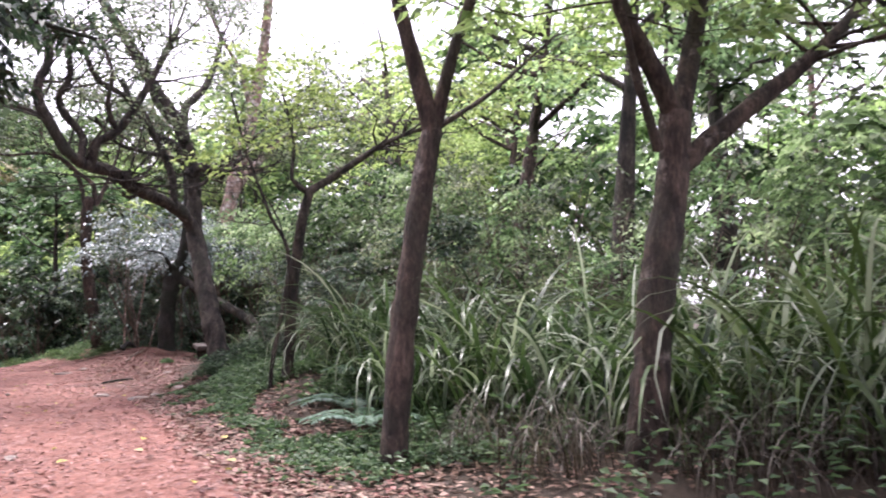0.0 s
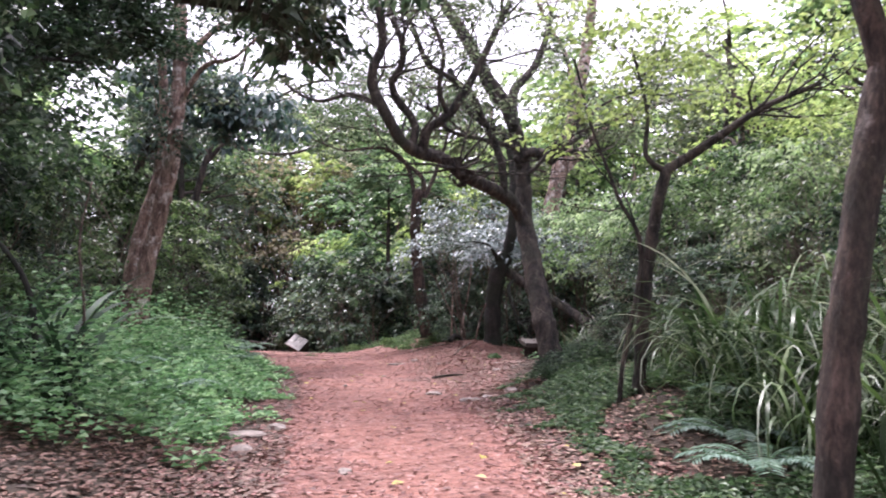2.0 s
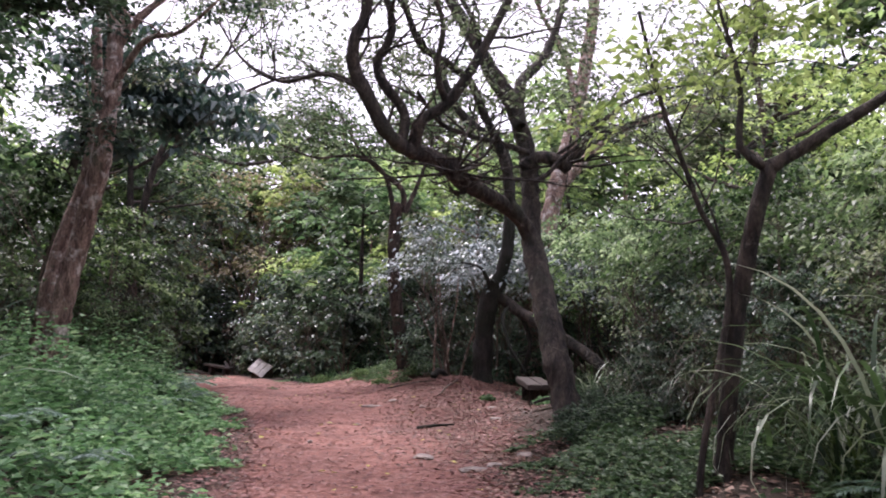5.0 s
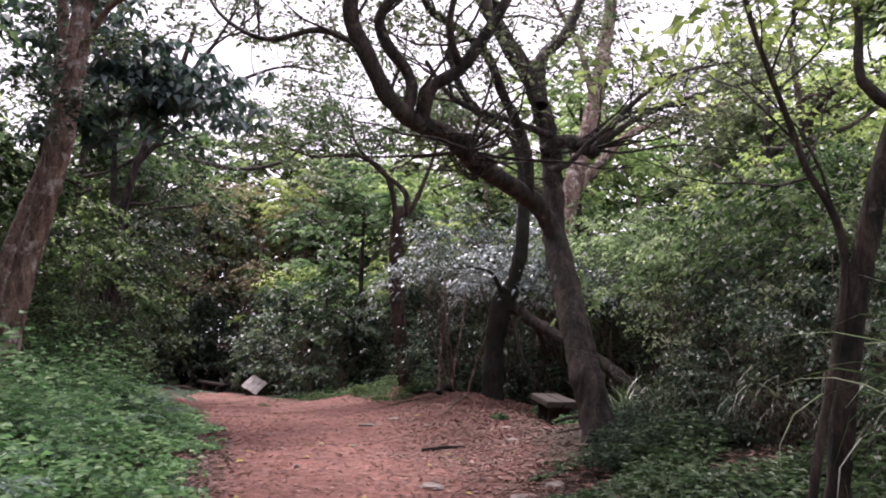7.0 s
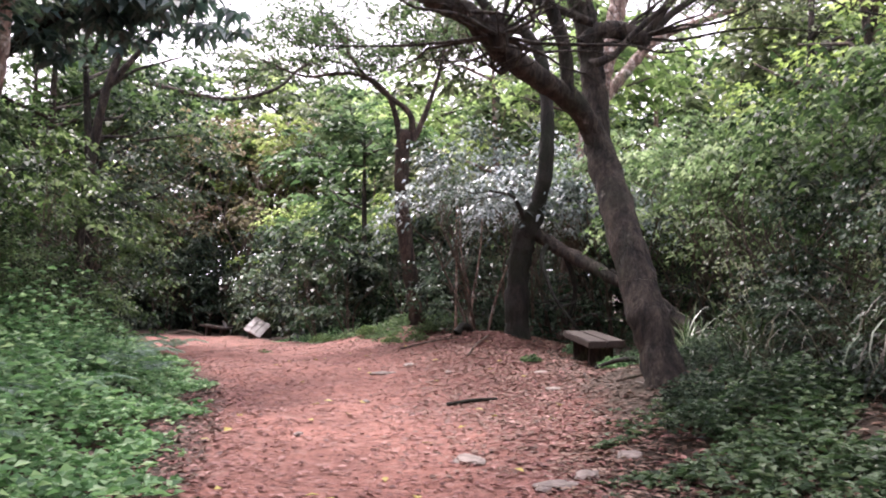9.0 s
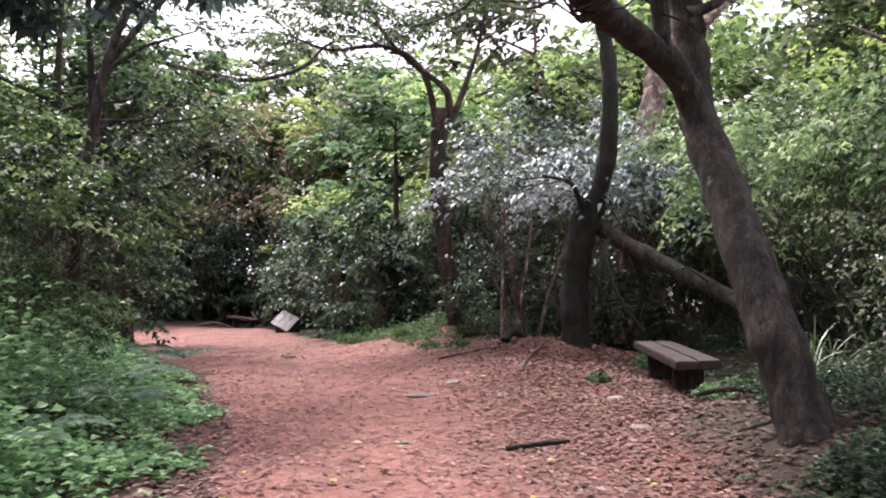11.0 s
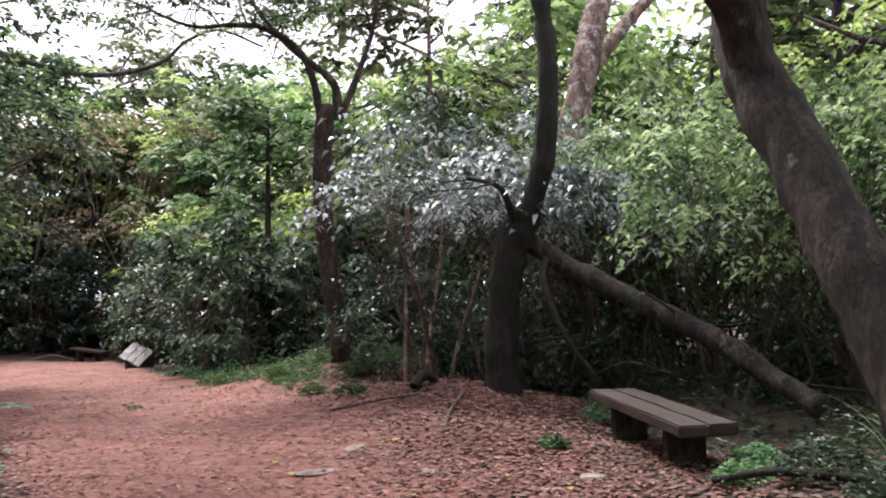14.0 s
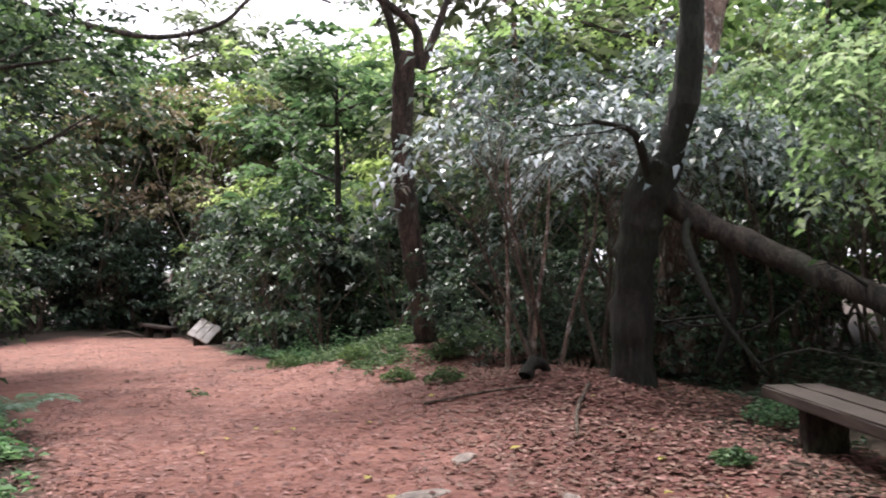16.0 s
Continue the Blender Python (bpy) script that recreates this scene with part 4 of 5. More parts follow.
l.new(mix(n, l, 1.0, c.outputs["Color"], st.outputs["Color"], "MULTIPLY"), p.inputs["Base Color"])
p.inputs["Roughness"].default_value = 0.6
bump(n, l, g.outputs["Fac"], 0.5, 0.01, p)

m_post = bark_material("old_post", (0.02, 0.014, 0.012), (0.07, 0.045, 0.036))
m_bleached, n, l, p = material("bleached_plank")
g = noise_tex(n, l, 9.0, 8, 0.7, stretch=(6, 0.5, 6))
c = ramp(n, l, g.outputs["Fac"], [(0.3, (0.34, 0.31, 0.29)), (0.6, (0.5, 0.48, 0.46)), (0.85, (0.6, 0.58, 0.57))])
l.new(c.outputs["Color"], p.inputs["Base Color"])
p.inputs["Roughness"].default_value = 0.45
bump(n, l, g.outputs["Fac"], 0.4, 0.01, p)


def box_mesh(name, sx, sy, sz, mat, bevel=0.012, seed=0, worn=0.004):
    r = np.random.default_rng(seed)
    bm = bmesh.new()
    bmesh.ops.create_cube(bm, size=1.0)
    bmesh.ops.scale(bm, vec=(sx, sy, sz), verts=bm.verts)
    cuts = [e for e in bm.edges if abs((e.verts[0].co - e.verts[1].co).normalized().y) > 0.9]
    bmesh.ops.subdivide_edges(bm, edges=cuts, cuts=6)
    bmesh.ops.bevel(bm, geom=[e for e in bm.edges if e.calc_face_angle(0) > 0.5], offset=bevel, segments=2, affect="EDGES")
    for v in bm.verts:
        v.co += Vector(r.normal(0, worn, 3))
    me = bpy.data.meshes.new(name)
    bm.to_mesh(me)
    bm.free()
    me.materials.append(mat)
    return me


def bench(label, length, width, height, top_mat, planks, m, tilt=0.0, seed=0):
    """A low bench: planks side by side on two stub posts."""
    root = new("bench")
    w = width / planks
    for k in range(planks):
        ob = part("plank", box_mesh("plank", w - 0.004, length * (1 - 0.02 * (k % 2)), 0.085, top_mat, 0.012, seed + k, 0.0018), root)
        ob.location = ((k - (planks - 1) / 2) * w, 0.01 * k, height - 0.045)
    for k, s in enumerate((-1, 1)):
        leg = part("post", box_mesh("post", width * 0.6, 0.16, height, m_post, 0.02, seed + 10 + k, 0.008), root)
        leg.location = (0, s * length * 0.28, (height - 0.09) / 2 - 0.04)
    root.matrix_basis = m
    return tagged(root, label, "bench", "benches by the path")


bench("low weathered brown plank bench on stub posts beside the mound", 2.15, 0.44, 0.4, m_wood, 2, pose(3.22, 17.86, 0.12, 0, 0, -7), seed=5)
bench("low brown plank bench at the far edge of the clearing", 1.6, 0.6, 0.5, m_wood, 2, pose(-6.05, 50.0, float(ground_z(-6, 50)) + 0.02, 6, 0, 60), seed=25)


def collapsed_bench(x, y, z_top, seed):
    """Bleached planks that have slid off two stub posts and lean towards the path."""
    root = new("bench")
    z = float(ground_z(x, y))
    root.location = (x, y, z)
    ax, ay = Vector((0.62, -0.3, -0.33)), Vector((0.42, 0.38, 0.45))
    ux, uy = ax.normalized(), ay.normalized()
    uz = ux.cross(uy).normalized()
    uy = uz.cross(ux)
    turn = Matrix((ux, uy, uz)).transposed().to_4x4()
    w = ax.length / 3
    for k in range(3):
        ob = part("plank", box_mesh("plank", w - 0.014, ay.length * (1 - 0.05 * (k == 1)), 0.05, m_bleached, 0.01, seed + k), root, "bleached whitish plank")
        ob.matrix_basis = Matrix.Translation(Vector((0, 0, z_top - z)) + ux * (k - 1) * w + uz * 0.006 * k) @ turn
    for k, (dx, dy, sx, h) in enumerate(((-0.2, 0.16, 0.3, 0.4), (0.3, 0.24, 0.34, 0.5), (0.1, -0.1, 0.5, 0.14))):
        leg = part("post", box_mesh("post", sx, 0.2, h, m_post, 0.02, seed + 10 + k, 0.012), root, "dark rotten post")
        leg.location = (dx, dy, h / 2 - 0.06)
        leg.rotation_euler = (0, 0, 0.3 * k)
    return tagged(root, "collapsed bench with pale bleached planks leaning on dark posts", "bench", "benches by the path")


collapsed_bench(-3.1, 40.2, -0.42, 45)


# ---- tall grass ----
def grass_clump(name, label, count, height, seed, mat, group, width=0.022, arch=1.0, spread=0.25):
    """A tussock of arching strap blades."""
    r = np.random.default_rng(seed)
    vs, fs, tn, k = [], [], [], 0
    for b in range(count):
        a = r.uniform(0, 6.28)
        d = np.array([math.cos(a), math.sin(a), 0])
        side = np.array([-d[1], d[0], 0])
        ln, w = height * r.uniform(0.6, 1.25), width * r.uniform(0.55, 1.4)
        base = np.array([*r.normal(0, spread, 2), -0.03])
        seg = 10
        t = np.linspace(0, 1, seg)
        lift = r.uniform(1.1, 1.52) - arch * r.uniform(0.6, 1.6) * 1.9 * t ** 1.5
        stepped = np.stack([np.cos(lift), np.sin(lift)], -1) * ln / seg
        run = np.cumsum(np.vstack([[0, 0], stepped[:-1]]), 0)
        run[:, 1] = np.maximum(run[:, 1], 0.0)
        c = base + d * run[:, :1] + np.array([0, 0, 1.0]) * run[:, 1:] + side * (r.normal(0, 0.1) * t ** 2)[:, None]
        ww = w * np.clip(np.minimum(0.35 + 3 * t, 1.05 - t ** 3), 0.05, 1)
        ed = (side * 0.9 + np.array([0, 0, 0.2]))[None] * ww[:, None] * 0.5
        v = np.stack([c + ed, c - ed], 1).reshape(-1, 3)
        i = np.arange(seg - 1)[:, None] * 2
        fs.append(np.hstack([i, i + 1, i + 3, i + 2]) + k)
        vs.append(v)
        # random pale blades and paler tips: reflected sky put into the blade colour
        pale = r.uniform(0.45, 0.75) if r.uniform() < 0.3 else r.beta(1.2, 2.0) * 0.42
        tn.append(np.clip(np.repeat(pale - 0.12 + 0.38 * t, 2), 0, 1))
        k += len(v)
    return tagged(new(name, make_mesh(name, np.vstack(vs), np.vstack(fs), mat, np.concatenate(tn), True)), label, "grass", group)


tall = [grass_clump("grass_clump", "tall green silver-grass clump, arching blades with sky sheen in their colour", 84, 1.9, 80 + k, m_grass, "silver grass clumps", 0.036, 1.3, 0.28) for k in range(3)]
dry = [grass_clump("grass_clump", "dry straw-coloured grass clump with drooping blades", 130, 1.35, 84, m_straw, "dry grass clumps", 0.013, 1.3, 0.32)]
spots = [(3.55, 6.4), (4.2, 6.0), (4.9, 5.0), (3.8, 7.4), (4.6, 6.9), (3.5, 8.3), (5.3, 4.3), (4.3, 8.4), (5.6, 5.8), (4.6, 3.6), (4.3, 5.1), (5.4, 3.3), (6.2, 4.8), (3.4, 9.1), (3.9, 9.4), (5.0, 7.8), (3.3, 7.4), (5.8, 7.0), (4.7, 9.3)]
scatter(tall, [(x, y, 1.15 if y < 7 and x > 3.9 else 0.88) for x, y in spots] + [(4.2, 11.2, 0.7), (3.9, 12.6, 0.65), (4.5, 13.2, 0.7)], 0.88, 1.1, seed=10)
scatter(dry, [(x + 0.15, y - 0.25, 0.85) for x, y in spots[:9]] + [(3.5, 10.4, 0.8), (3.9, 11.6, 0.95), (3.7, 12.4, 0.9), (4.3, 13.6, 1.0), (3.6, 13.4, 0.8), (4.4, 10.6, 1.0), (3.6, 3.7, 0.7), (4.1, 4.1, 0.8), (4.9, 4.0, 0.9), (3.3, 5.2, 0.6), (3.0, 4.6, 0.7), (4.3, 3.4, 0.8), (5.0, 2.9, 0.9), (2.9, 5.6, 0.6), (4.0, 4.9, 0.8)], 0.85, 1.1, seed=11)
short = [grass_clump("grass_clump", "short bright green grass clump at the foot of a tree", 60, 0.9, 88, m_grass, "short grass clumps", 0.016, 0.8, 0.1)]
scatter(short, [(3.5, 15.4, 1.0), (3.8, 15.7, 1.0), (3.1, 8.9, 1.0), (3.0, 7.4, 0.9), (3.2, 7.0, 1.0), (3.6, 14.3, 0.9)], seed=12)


# ---- low herbs ----
def herb_carpet(name, label, count, xlo, xhi, ylo, yhi, near, far, tall_by, seed, mat=m_herb, size=(0.075, 0.045), sparse=-0.35):
    """Small leafy plants over a stretch beside the path, higher away from it."""
    r = np.random.default_rng(seed)
    x, y = r.uniform(xlo, xhi, count * 3), r.uniform(ylo, yhi, count * 3)
    dist = -inside(x, y)
    patch = np.array([noise.noise(Vector((a * 1.0, b * 1.0, seed))) for a, b in zip(x, y)])
    ok = (dist > near + patch * 0.75 + r.normal(0, 0.12, len(x))) & (dist < far) & (patch > sparse)
    rim = np.minimum(np.minimum(x - xlo, xhi - x), np.minimum(y - ylo, yhi - y)) / 1.6
    ok &= rim > r.uniform(0, 1, len(x)) * (0.6 + patch)
    x, y, dist = x[ok][:count], y[ok][:count], dist[ok][:count]
    lump = patch[ok][:count]
    h = tall_by * (0.15 + 0.85 * step01(near, near + 1.3, dist)) * r.uniform(0.3, 1.0, len(x)) * np.clip(1 + 1.6 * lump, 0.25, 2)
    z = ground_z(x, y)
    at, way = [], []
    for k in range(4):
        a = r.uniform(0, 6.28, len(x))
        d = np.stack([np.cos(a), np.sin(a), np.full(len(x), 0.25)], -1)
        at.append(np.stack([x, y, z + h * (0.3 + 0.23 * k)], -1) + d * 0.012)
        way.append(d)
    at, way = np.vstack(at), np.vstack(way)
    v, f = leaf_quads(at, way, *size, fold=0.2, droop=0.15, r=r, flat=0.3)
    return tagged(new(name, make_mesh(name, v, f, mat, tones(len(at), r))), label, "plants", kind="stuff")


herb_carpet("low_herbs", "dense carpet of low green herbs along the path edge", 11000, -6.5, -0.4, 7.6, 27, 0.35, 4.2, 0.8, 91, m_herb, (0.1, 0.06))
herb_carpet("low_herbs", "low green herbs creeping over the bank under the trees", 7000, 0.9, 5.2, 5, 14.0, 0.15, 2.6, 0.19, 92, m_herb_dull, (0.07, 0.042), sparse=-0.16)
herb_carpet("low_herbs", "rank dark herbs under the roadside trees", 1000, 1.8, 8.0, 1.0, 9.5, 0.9, 5.0, 0.55, 94, m_leaf_mid, (0.1, 0.045))
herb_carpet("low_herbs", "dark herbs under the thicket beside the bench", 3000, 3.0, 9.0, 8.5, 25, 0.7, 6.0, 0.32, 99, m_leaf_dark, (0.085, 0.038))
herb_carpet("low_herbs", "low herbs round the foot of a tree on the mound", 1500, -1.6, 3.4, 24.0, 28.0, -2.5, 2.0, 0.22, 101, m_herb_dull, (0.085, 0.045), sparse=-0.2)
herb_carpet("low_herbs", "low herbs at the foot of the far thicket", 4000, -4, 5, 25.5, 36, 0.15, 1.6, 0.5, 93, m_herb, (0.1, 0.05))


# ---- litter ----
def litter(name, label, count, xlo, xhi, ylo, yhi, mat, size, seed, test, span=(0.05, 0.95)):
    r = np.random.default_rng(seed)
    x, y = r.uniform(xlo, xhi, count * 4), r.uniform(ylo, yhi, count * 4)
    ok = test(x, y, r)
    x, y = x[ok][:count], y[ok][:count]
    a = r.uniform(0, 6.28, len(x))
    d = np.stack([np.cos(a), np.sin(a), r.normal(0.03, 0.08, len(x))], -1)
    at = np.stack([x, y, ground_z(x, y) + r.uniform(0.006, 0.022, len(x))], -1)
    v, f = leaf_quads(at, d, *size, fold=0.16, droop=0.0, r=r, flat=0.14)
    return tagged(new(name, make_mesh(name, v, f, mat, tones(len(x), r, *span))), label, "leaves", kind="stuff")


# patch where the leaning tree's shade is put into the litter's tone
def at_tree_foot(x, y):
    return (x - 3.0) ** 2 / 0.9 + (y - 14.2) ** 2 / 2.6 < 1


litter("fallen_leaves", "dry pinkish-brown fallen leaves strewn over the earth", 20000, -3, 4, 4, 28, m_litter, (0.068, 0.038), 95, lambda x, y, r: (inside(x, y) > -0.8) & ~at_tree_foot(x, y) & (r.uniform(0, 1, len(x)) < 0.35 + 0.65 * step01(0.9, 0.0, inside(x, y)) + 0.5 * step01(1.0, 2.5, x)), (0.1, 1.0))
litter("fallen_leaves", "brown fallen leaves under the trees", 13000, -6, 7, 1, 18, m_litter, (0.07, 0.04), 96, lambda x, y, r: (inside(x, y) < 0.1) & ~at_tree_foot(x, y) & (-inside(x, y) < 5 * r.uniform(0, 1, len(x)) ** 1.5), (0.0, 0.5))
litter("fallen_leaves", "thick dark red-brown leaf litter over the mound", 15000, 0.3, 4.2, 12.5, 27, m_litter, (0.062, 0.036), 98, lambda x, y, r: (inside(x, y) > -0.9) & ~at_tree_foot(x, y) & (r.uniform(0, 1, len(x)) < step01(0.2, 2.0, x)), (0.15, 0.7))
litter("fallen_leaves", "small dark red crumbs of leaf trodden into the path", 9000, -3, 3.5, 5, 30, m_litter, (0.038, 0.02), 89, lambda x, y, r: inside(x, y) > -0.3, (0.3, 1.0))
litter("fallen_leaves", "red-brown fallen leaves strewn over the far clearing", 5000, -10, 1.5, 27, 52, m_litter, (0.07, 0.04), 87, lambda x, y, r: inside(x, y) > -0.4, (0.0, 0.75))
litter("fallen_leaves", "pale and brown fallen leaves banked beside the path", 7000, -5.5, -0.5, 3.5, 9.5, m_litter, (0.075, 0.042), 86, lambda x, y, r: (inside(x, y) < 0.15) & (-inside(x, y) < 4 * r.uniform(0, 1, len(x))), (0.1, 0.9))
litter("fallen_leaves", "brown and pale fallen leaves over the bank", 6000, 1.0, 5.2, 4, 13.5, m_litter, (0.075, 0.042), 85, lambda x, y, r: (inside(x, y) < 0.3) & (-inside(x, y) < 3.5 * r.uniform(0, 1, len(x))), (0.1, 0.95))
# darkest litter tones only, standing for the shade under the tree
litter("fallen_leaves", "fallen leaves round the foot of the leaning tree, shade put into their dark tone", 1800, 1.8, 4.2, 12.2, 16.2, m_litter, (0.065, 0.04), 84, lambda x, y, r: at_tree_foot(x, y), (0.0, 0.3))
litter("yellow_leaves", "bright yellow fallen leaves on the path", 70, -1, 2.5, 5, 22, m_fallen, (0.09, 0.06), 97, lambda x, y, r: inside(x, y) > -0.5)


# ---- small things ----
def fern(m, seed, size=0.7, fronds=9):
    """Feathered fronds that arch out of one crown."""
    r = np.random.default_rng(seed)
    at, way, rach = [], [], []
    for k in range(fronds):
        a = 6.28 * k / fronds + r.normal(0, 0.2)
        d = np.array([math.cos(a), math.sin(a), 0])
        side = np.array([-d[1], d[0], 0])
        t = np.linspace(0, 1, 22)
        c = d * (size * t)[:, None] + np.array([0, 0, 1.0]) * (size * (0.75 * t - 0.6 * t ** 2))[:, None]
        rach.append(tube(np.hstack([c, (0.006 * (1 - 0.8 * t))[:, None]]), 4, 0, r))
        for s in (-1, 1):
            for j in range(3, 22):
                for _ in range(2):
                    at.append(c[j] + d * r.uniform(-0.01, 0.01))
                    way.append((side * s + d * 0.5 + np.array([0, 0, -0.1])) * 1.0)
    at, way = np.array(at), np.array(way)
    root = new("fern")
    v, f = joined(rach)
    tagged(part("stalks", make_mesh("stalks", v, f, m_herb, np.full(len(v), 0.3), True), root), kind="stuff")
    v, f = leaf_quads(at, way, size * 0.2, size * 0.035, fold=0.1, droop=0.1, r=r, flat=0.1)
    tagged(part("fronds", make_mesh("fronds", v, f, m_fern, tones(len(at), r)), root), kind="stuff")
    root.matrix_basis = m
    return tagged(root, "pale green fern with arching feathered fronds beside the path", "fern", "ferns")


m_fern = leaf_material("leaf_pale_fern", (0.07, 0.13, 0.09), (0.19, 0.29, 0.23), (0.36, 0.46, 0.41), 0.4, 0.35)
f0 = fern(pose(2.75, 7.7, float(ground_z(2.75, 7.7)) + 0.02), 201, 0.55)
for k, (x, y, s) in enumerate([(2.55, 6.9, 0.9), (3.1, 8.3, 0.8), (-2.7, 13.6, 1.0), (-3.2, 14.4, 1.1), (-2.9, 19.8, 0.9), (-2.2, 12.3, 0.8), (-2.9, 11.6, 1.1), (-2.3, 15.2, 0.9), (-2.7, 16.3, 1.2), (-3.3, 16.9, 1.2), (-2.2, 17.3, 0.8), (-2.6, 18.4, 1.1), (-3.5, 18.8, 1.3), (-3.3, 20.8, 1.2), (-2.6, 21.3, 0.9), (-3.9, 13.2, 1.2), (-2.0, 10.7, 0.8)]):
    copy_thing(f0, pose(x, y, float(ground_z(x, y)) + (0.1 if x > 0 else 0.22), 0, 0, 50 * k)).scale = (s, s, s)

strap = grass_clump("strap_plant", "clump of broad dark strap leaves among the herbs", 30, 1.7, 210, m_leaf_dark, "strap-leaved plants", 0.075, 0.75, 0.1)
strap.matrix_basis = pose(-2.75, 9.4, float(ground_z(-2.75, 9.4)))
tagged(strap, category="plant")
for x, y, s in ((-3.5, 10.2, 1.1), (-3.3, 8.6, 0.9)):
    copy_thing(strap, pose(x, y, float(ground_z(x, y)), 0, 0, 80 * x)).scale = (s, s, s)

m_stone, n, l, p = material("grey_stone")
g = noise_tex(n, l, 7.0, 7, 0.7)
c = ramp(n, l, g.outputs["Fac"], [(0.3, (0.12, 0.1, 0.09)), (0.6, (0.3, 0.25, 0.22)), (0.8, (0.42, 0.37, 0.33))])
l.new(c.outputs["Color"], p.inputs["Base Color"])
p.inputs["Roughness"].default_value = 0.85
bump(n, l, g.outputs["Fac"], 0.6, 0.02, p)


def stone(sx, sy, sz, seed, m, label="flat grey-brown stone half sunk in the earth"):
    r = np.random.default_rng(seed)
    bm = bmesh.new()
    bmesh.ops.create_icosphere(bm, subdivisions=3, radius=0.5)
    o = Vector(r.uniform(0, 50, 3))
    for v in bm.verts:
        k = 1 + 0.35 * noise.noise(v.co * 2.2 + o) + 0.12 * noise.noise(v.co * 6 + o)
        v.co = Vector((v.co.x * sx * k, v.co.y * sy * k, v.co.z * sz * k))
    me = bpy.data.meshes.new("stone")
    bm.to_mesh(me)
    bm.free()
    me.materials.append(m_stone)
    ob = new("stone", me)
    ob.matrix_basis = m
    return tagged(ob, label, "stone", "stones by the path")


for k, (x, y, sx, sy, sz) in enumerate([(-1.1, 9.4, 0.38, 0.24, 0.12), (-1.0, 8.7, 0.2, 0.16, 0.1), (-0.14, 7.8, 0.16, 0.1, 0.05), (-0.85, 10.0, 0.22, 0.14, 0.08), (1.3, 12.2, 0.3, 0.2, 0.06), (1.55, 12.4, 0.26, 0.16, 0.06),
                                        (0.9, 13.0, 0.34, 0.2, 0.05), (1.9, 12.6, 0.2, 0.14, 0.08), (0.6, 18.4, 0.4, 0.16, 0.05), (1.0, 19.2, 0.34, 0.14, 0.06), (1.4, 18.0, 0.14, 0.1, 0.06), (2.2, 15.8, 0.16, 0.12, 0.07),
                                        (0.3, 16.2, 0.1, 0.08, 0.05), (-0.3, 14.2, 0.1, 0.07, 0.04), (2.4, 17.2, 0.22, 0.15, 0.07)]):
    stone(sx, sy, sz, 300 + k, pose(x, y, float(ground_z(x, y)) + sz * 0.1, 0, 0, 47 * k))


def dead_branch(points, r0, r1, label, seed, mat=None):
    v, f = tube(smooth_line(tapered(points, r0, r1), 0.08), 7, 0.12, np.random.default_rng(seed))
    return tagged(new("dead_branch", make_mesh("dead_branch", v, f, mat or m_twig, None, True)), label, "branch", "dead branches")


def lying(pts):
    return [(x, y, float(ground_z(x, y)) + h) for x, y, h in pts]


dead_branch(lying([(1.9, 20.9, 0.05), (2.0, 21.0, 0.14), (2.12, 21.1, 0.1), (2.2, 21.2, 0.02)]), 0.075, 0.04, "dark root stump on the mound", 400, m_bark_dark)
dead_branch(lying([(2.3, 20.3, 0.02), (2.0, 19.7, 0.03), (1.8, 19.1, 0.02)]), 0.02, 0.012, "thin dead branch on the mound", 401)
dead_branch(lying([(1.0, 21.2, 0.02), (1.5, 20.8, 0.05), (1.9, 20.6, 0.03)]), 0.018, 0.01, "thin dead branch on the mound", 402)
dead_branch(lying([(2.9, 15.0, 0.03), (2.7, 14.5, 0.08), (2.4, 14.4, 0.12)]), 0.025, 0.012, "dead branch at the foot of the tree", 403)
dead_branch(lying([(1.1, 15.8, 0.02), (1.35, 15.7, 0.04), (1.6, 15.75, 0.02)]), 0.025, 0.015, "dead branch on the path edge", 404, m_bark_dark)
dead_branch(lying([(3.4, 15.4, 0.03), (3.0, 15.9, 0.1), (2.8, 16.3, 0.06)]), 0.03, 0.02, "dark dead branch near the bench", 405, m_bark_dark)
dead_branch(lying([(-8.5, 50.5, 0.1), (-7.6, 50.6, 0.3), (-7.0, 50.4, 0.15), (-6.6, 50.2, 0.05)]), 0.09, 0.05, "grey dead limb beside the far bench", 406)


# herbs by the bench end and tufts on the bare earth
def tuft(x, y, size, seed, label, mat, group):
    r = np.random.default_rng(seed)
    n_leaf = int(2400 * size)
    a, q = r.uniform(0, 6.28, n_leaf), np.sqrt(r.uniform(0, 1, n_leaf)) * size
    h = size * 0.9 * (1 - (q / size) ** 2 * 0.7) * r.uniform(0.3, 1, n_leaf)
    at = np.stack([q * np.cos(a), q * np.sin(a), h], -1)
    b = r.uniform(0, 6.28, n_leaf)
    v, f = leaf_quads(at, np.stack([np.cos(b), np.sin(b), np.full(n_leaf, 0.2)], -1), 0.055, 0.026, r=r, droop=0.2)
    ob = new("herb_tuft", make_mesh("herb_tuft", v, f, mat, tones(n_leaf, r)))
    ob.location = (x, y, float(ground_z(x, y)))
    return tagged(ob, label, "plant", group)


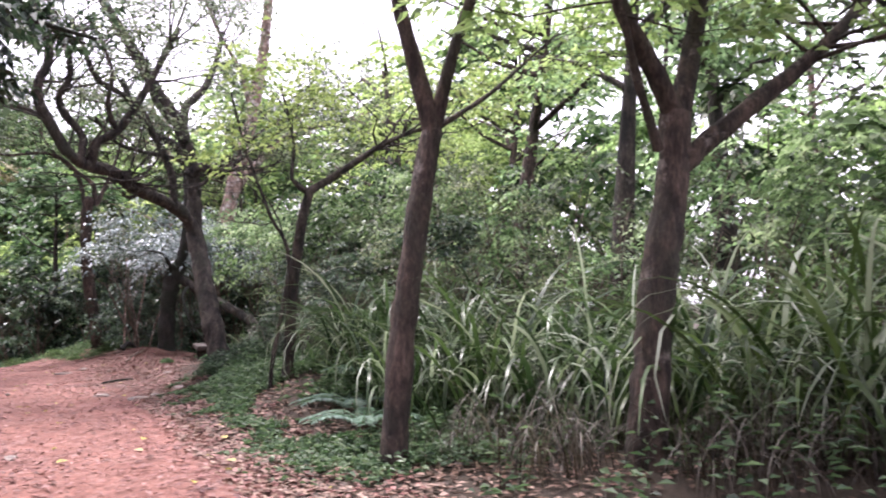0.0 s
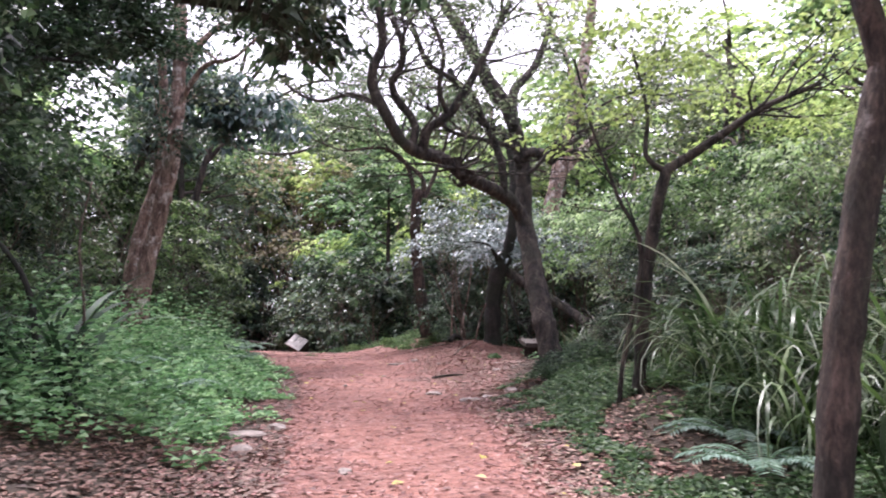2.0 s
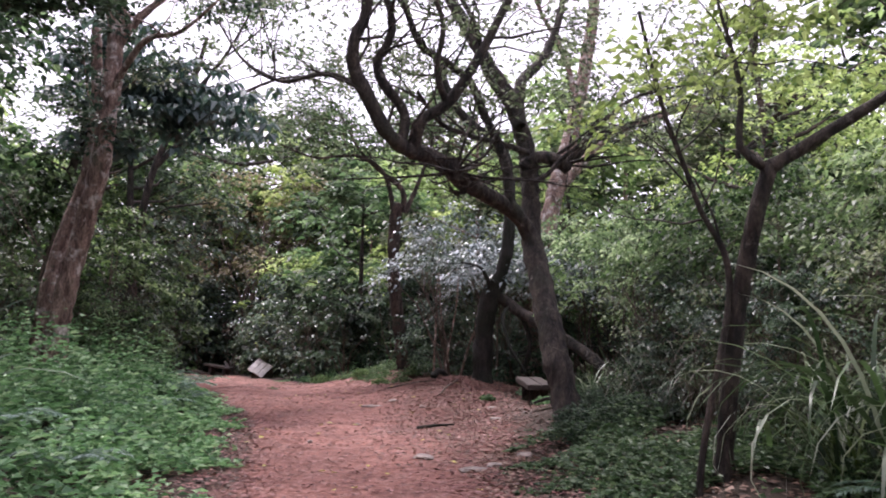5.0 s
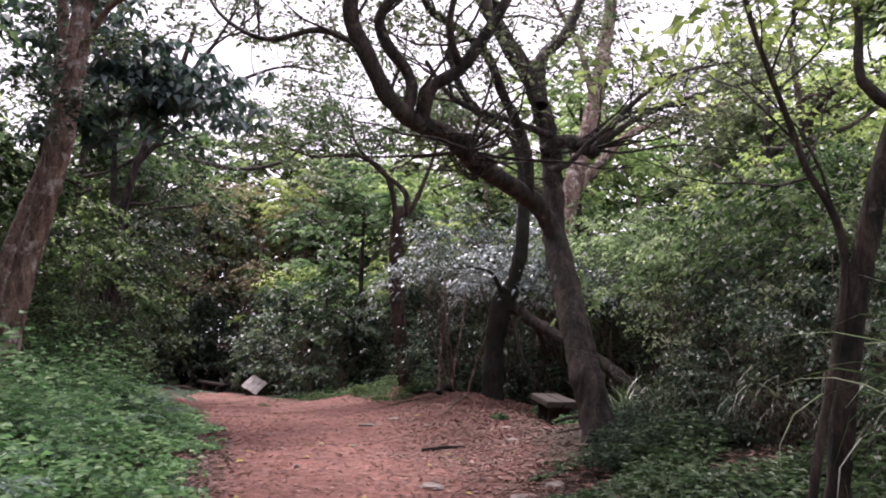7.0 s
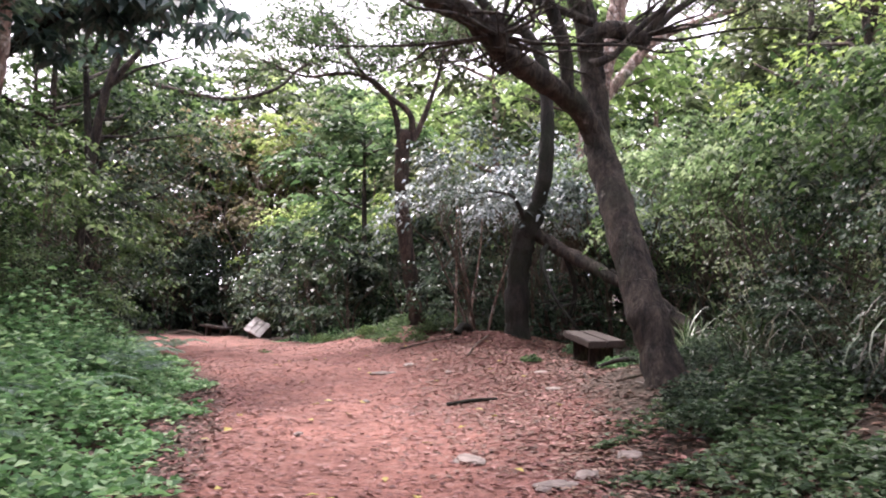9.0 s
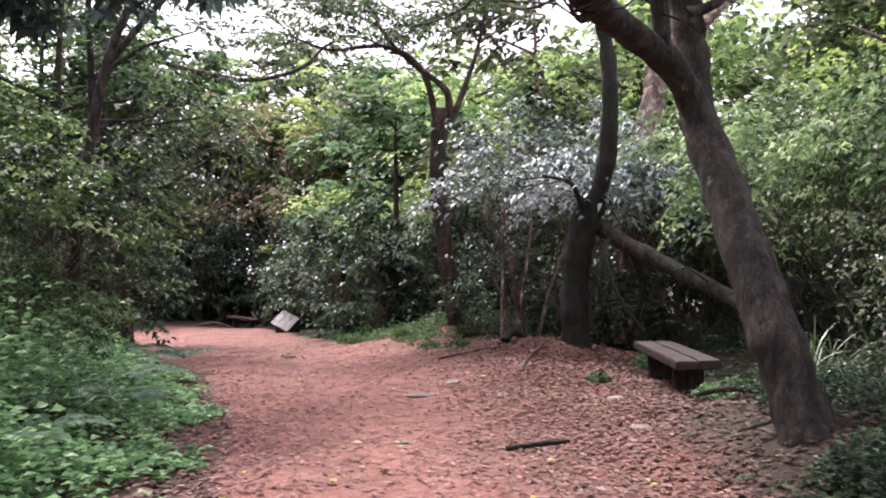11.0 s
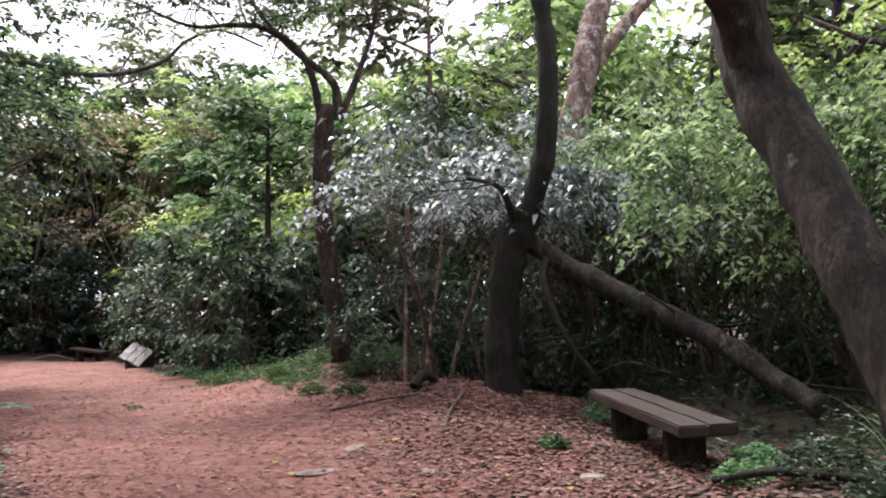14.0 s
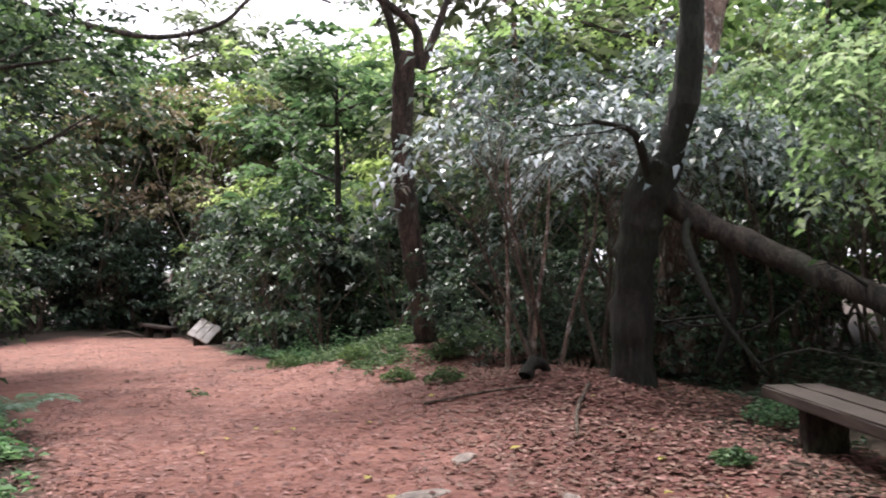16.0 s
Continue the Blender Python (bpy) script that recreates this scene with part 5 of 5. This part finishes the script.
for k, (x, y, s) in enumerate([(3.0, 16.3, 0.17), (3.5, 16.9, 0.18), (3.5, 19.4, 0.25)]):
    tuft(x, y, s, 500 + k, "leafy pale green herb growing by the bench", m_herb, "herb tufts")
# dark leaves carry the shade round the tree foot in their colour
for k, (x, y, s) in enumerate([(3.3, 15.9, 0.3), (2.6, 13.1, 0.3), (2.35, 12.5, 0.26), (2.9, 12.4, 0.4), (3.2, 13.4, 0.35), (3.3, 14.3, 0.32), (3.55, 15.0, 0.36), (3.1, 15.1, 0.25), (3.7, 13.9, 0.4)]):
    tuft(x, y, s, 540 + k, "leafy herb beside the path, shade put into its dark leaf colour", m_leaf_dark, "dark herb tufts")
for k, (x, y, s) in enumerate([(1.4, 22.4, 0.22), (1.0, 23.4, 0.2), (1.8, 24.6, 0.25), (0.6, 25.6, 0.25), (-0.4, 27.2, 0.3), (2.5, 18.2, 0.12)]):
    tuft(x, y, s, 520 + k, "small sparse tuft of herbs on the bare earth", m_leaf_mid, "sparse tufts")

# bent bare stems by the strap-leaved plants
dead_branch(lying([(-3.0, 9.7, 0.1), (-3.02, 9.6, 0.9), (-3.2, 9.5, 1.35), (-3.6, 9.4, 1.6), (-4.1, 9.4, 1.6)]), 0.035, 0.014, "dark bare stem bent over among the herbs", 410, m_bark_dark)
dead_branch(lying([(-2.7, 9.9, 0.1), (-2.66, 9.9, 0.9), (-2.72, 9.9, 1.6), (-2.62, 9.9, 2.2)]), 0.018, 0.008, "thin pale bare stem standing among the herbs", 411, m_twig)
dead_branch(lying([(1.3, 27.0, 0.0), (1.5, 26.6, 0.5), (1.9, 26.2, 1.0)]), 0.03, 0.015, "pale bare stem leaning at the foot of the thicket", 412, m_twig)
for k, (x, y, lean_x) in enumerate(((2.25, 22.0, 0.25), (2.4, 22.3, -0.2), (2.05, 22.2, 0.05), (2.6, 22.1, 0.45))):
    dead_branch(lying([(x, y, 0.0), (x + lean_x * 0.4, y, 0.7), (x + lean_x, y + 0.1, 1.5), (x + lean_x * 1.2, y + 0.1, 2.3)]), 0.03, 0.012, "pale thin stem of the silvery shrubs", 420 + k, m_bark_pale)
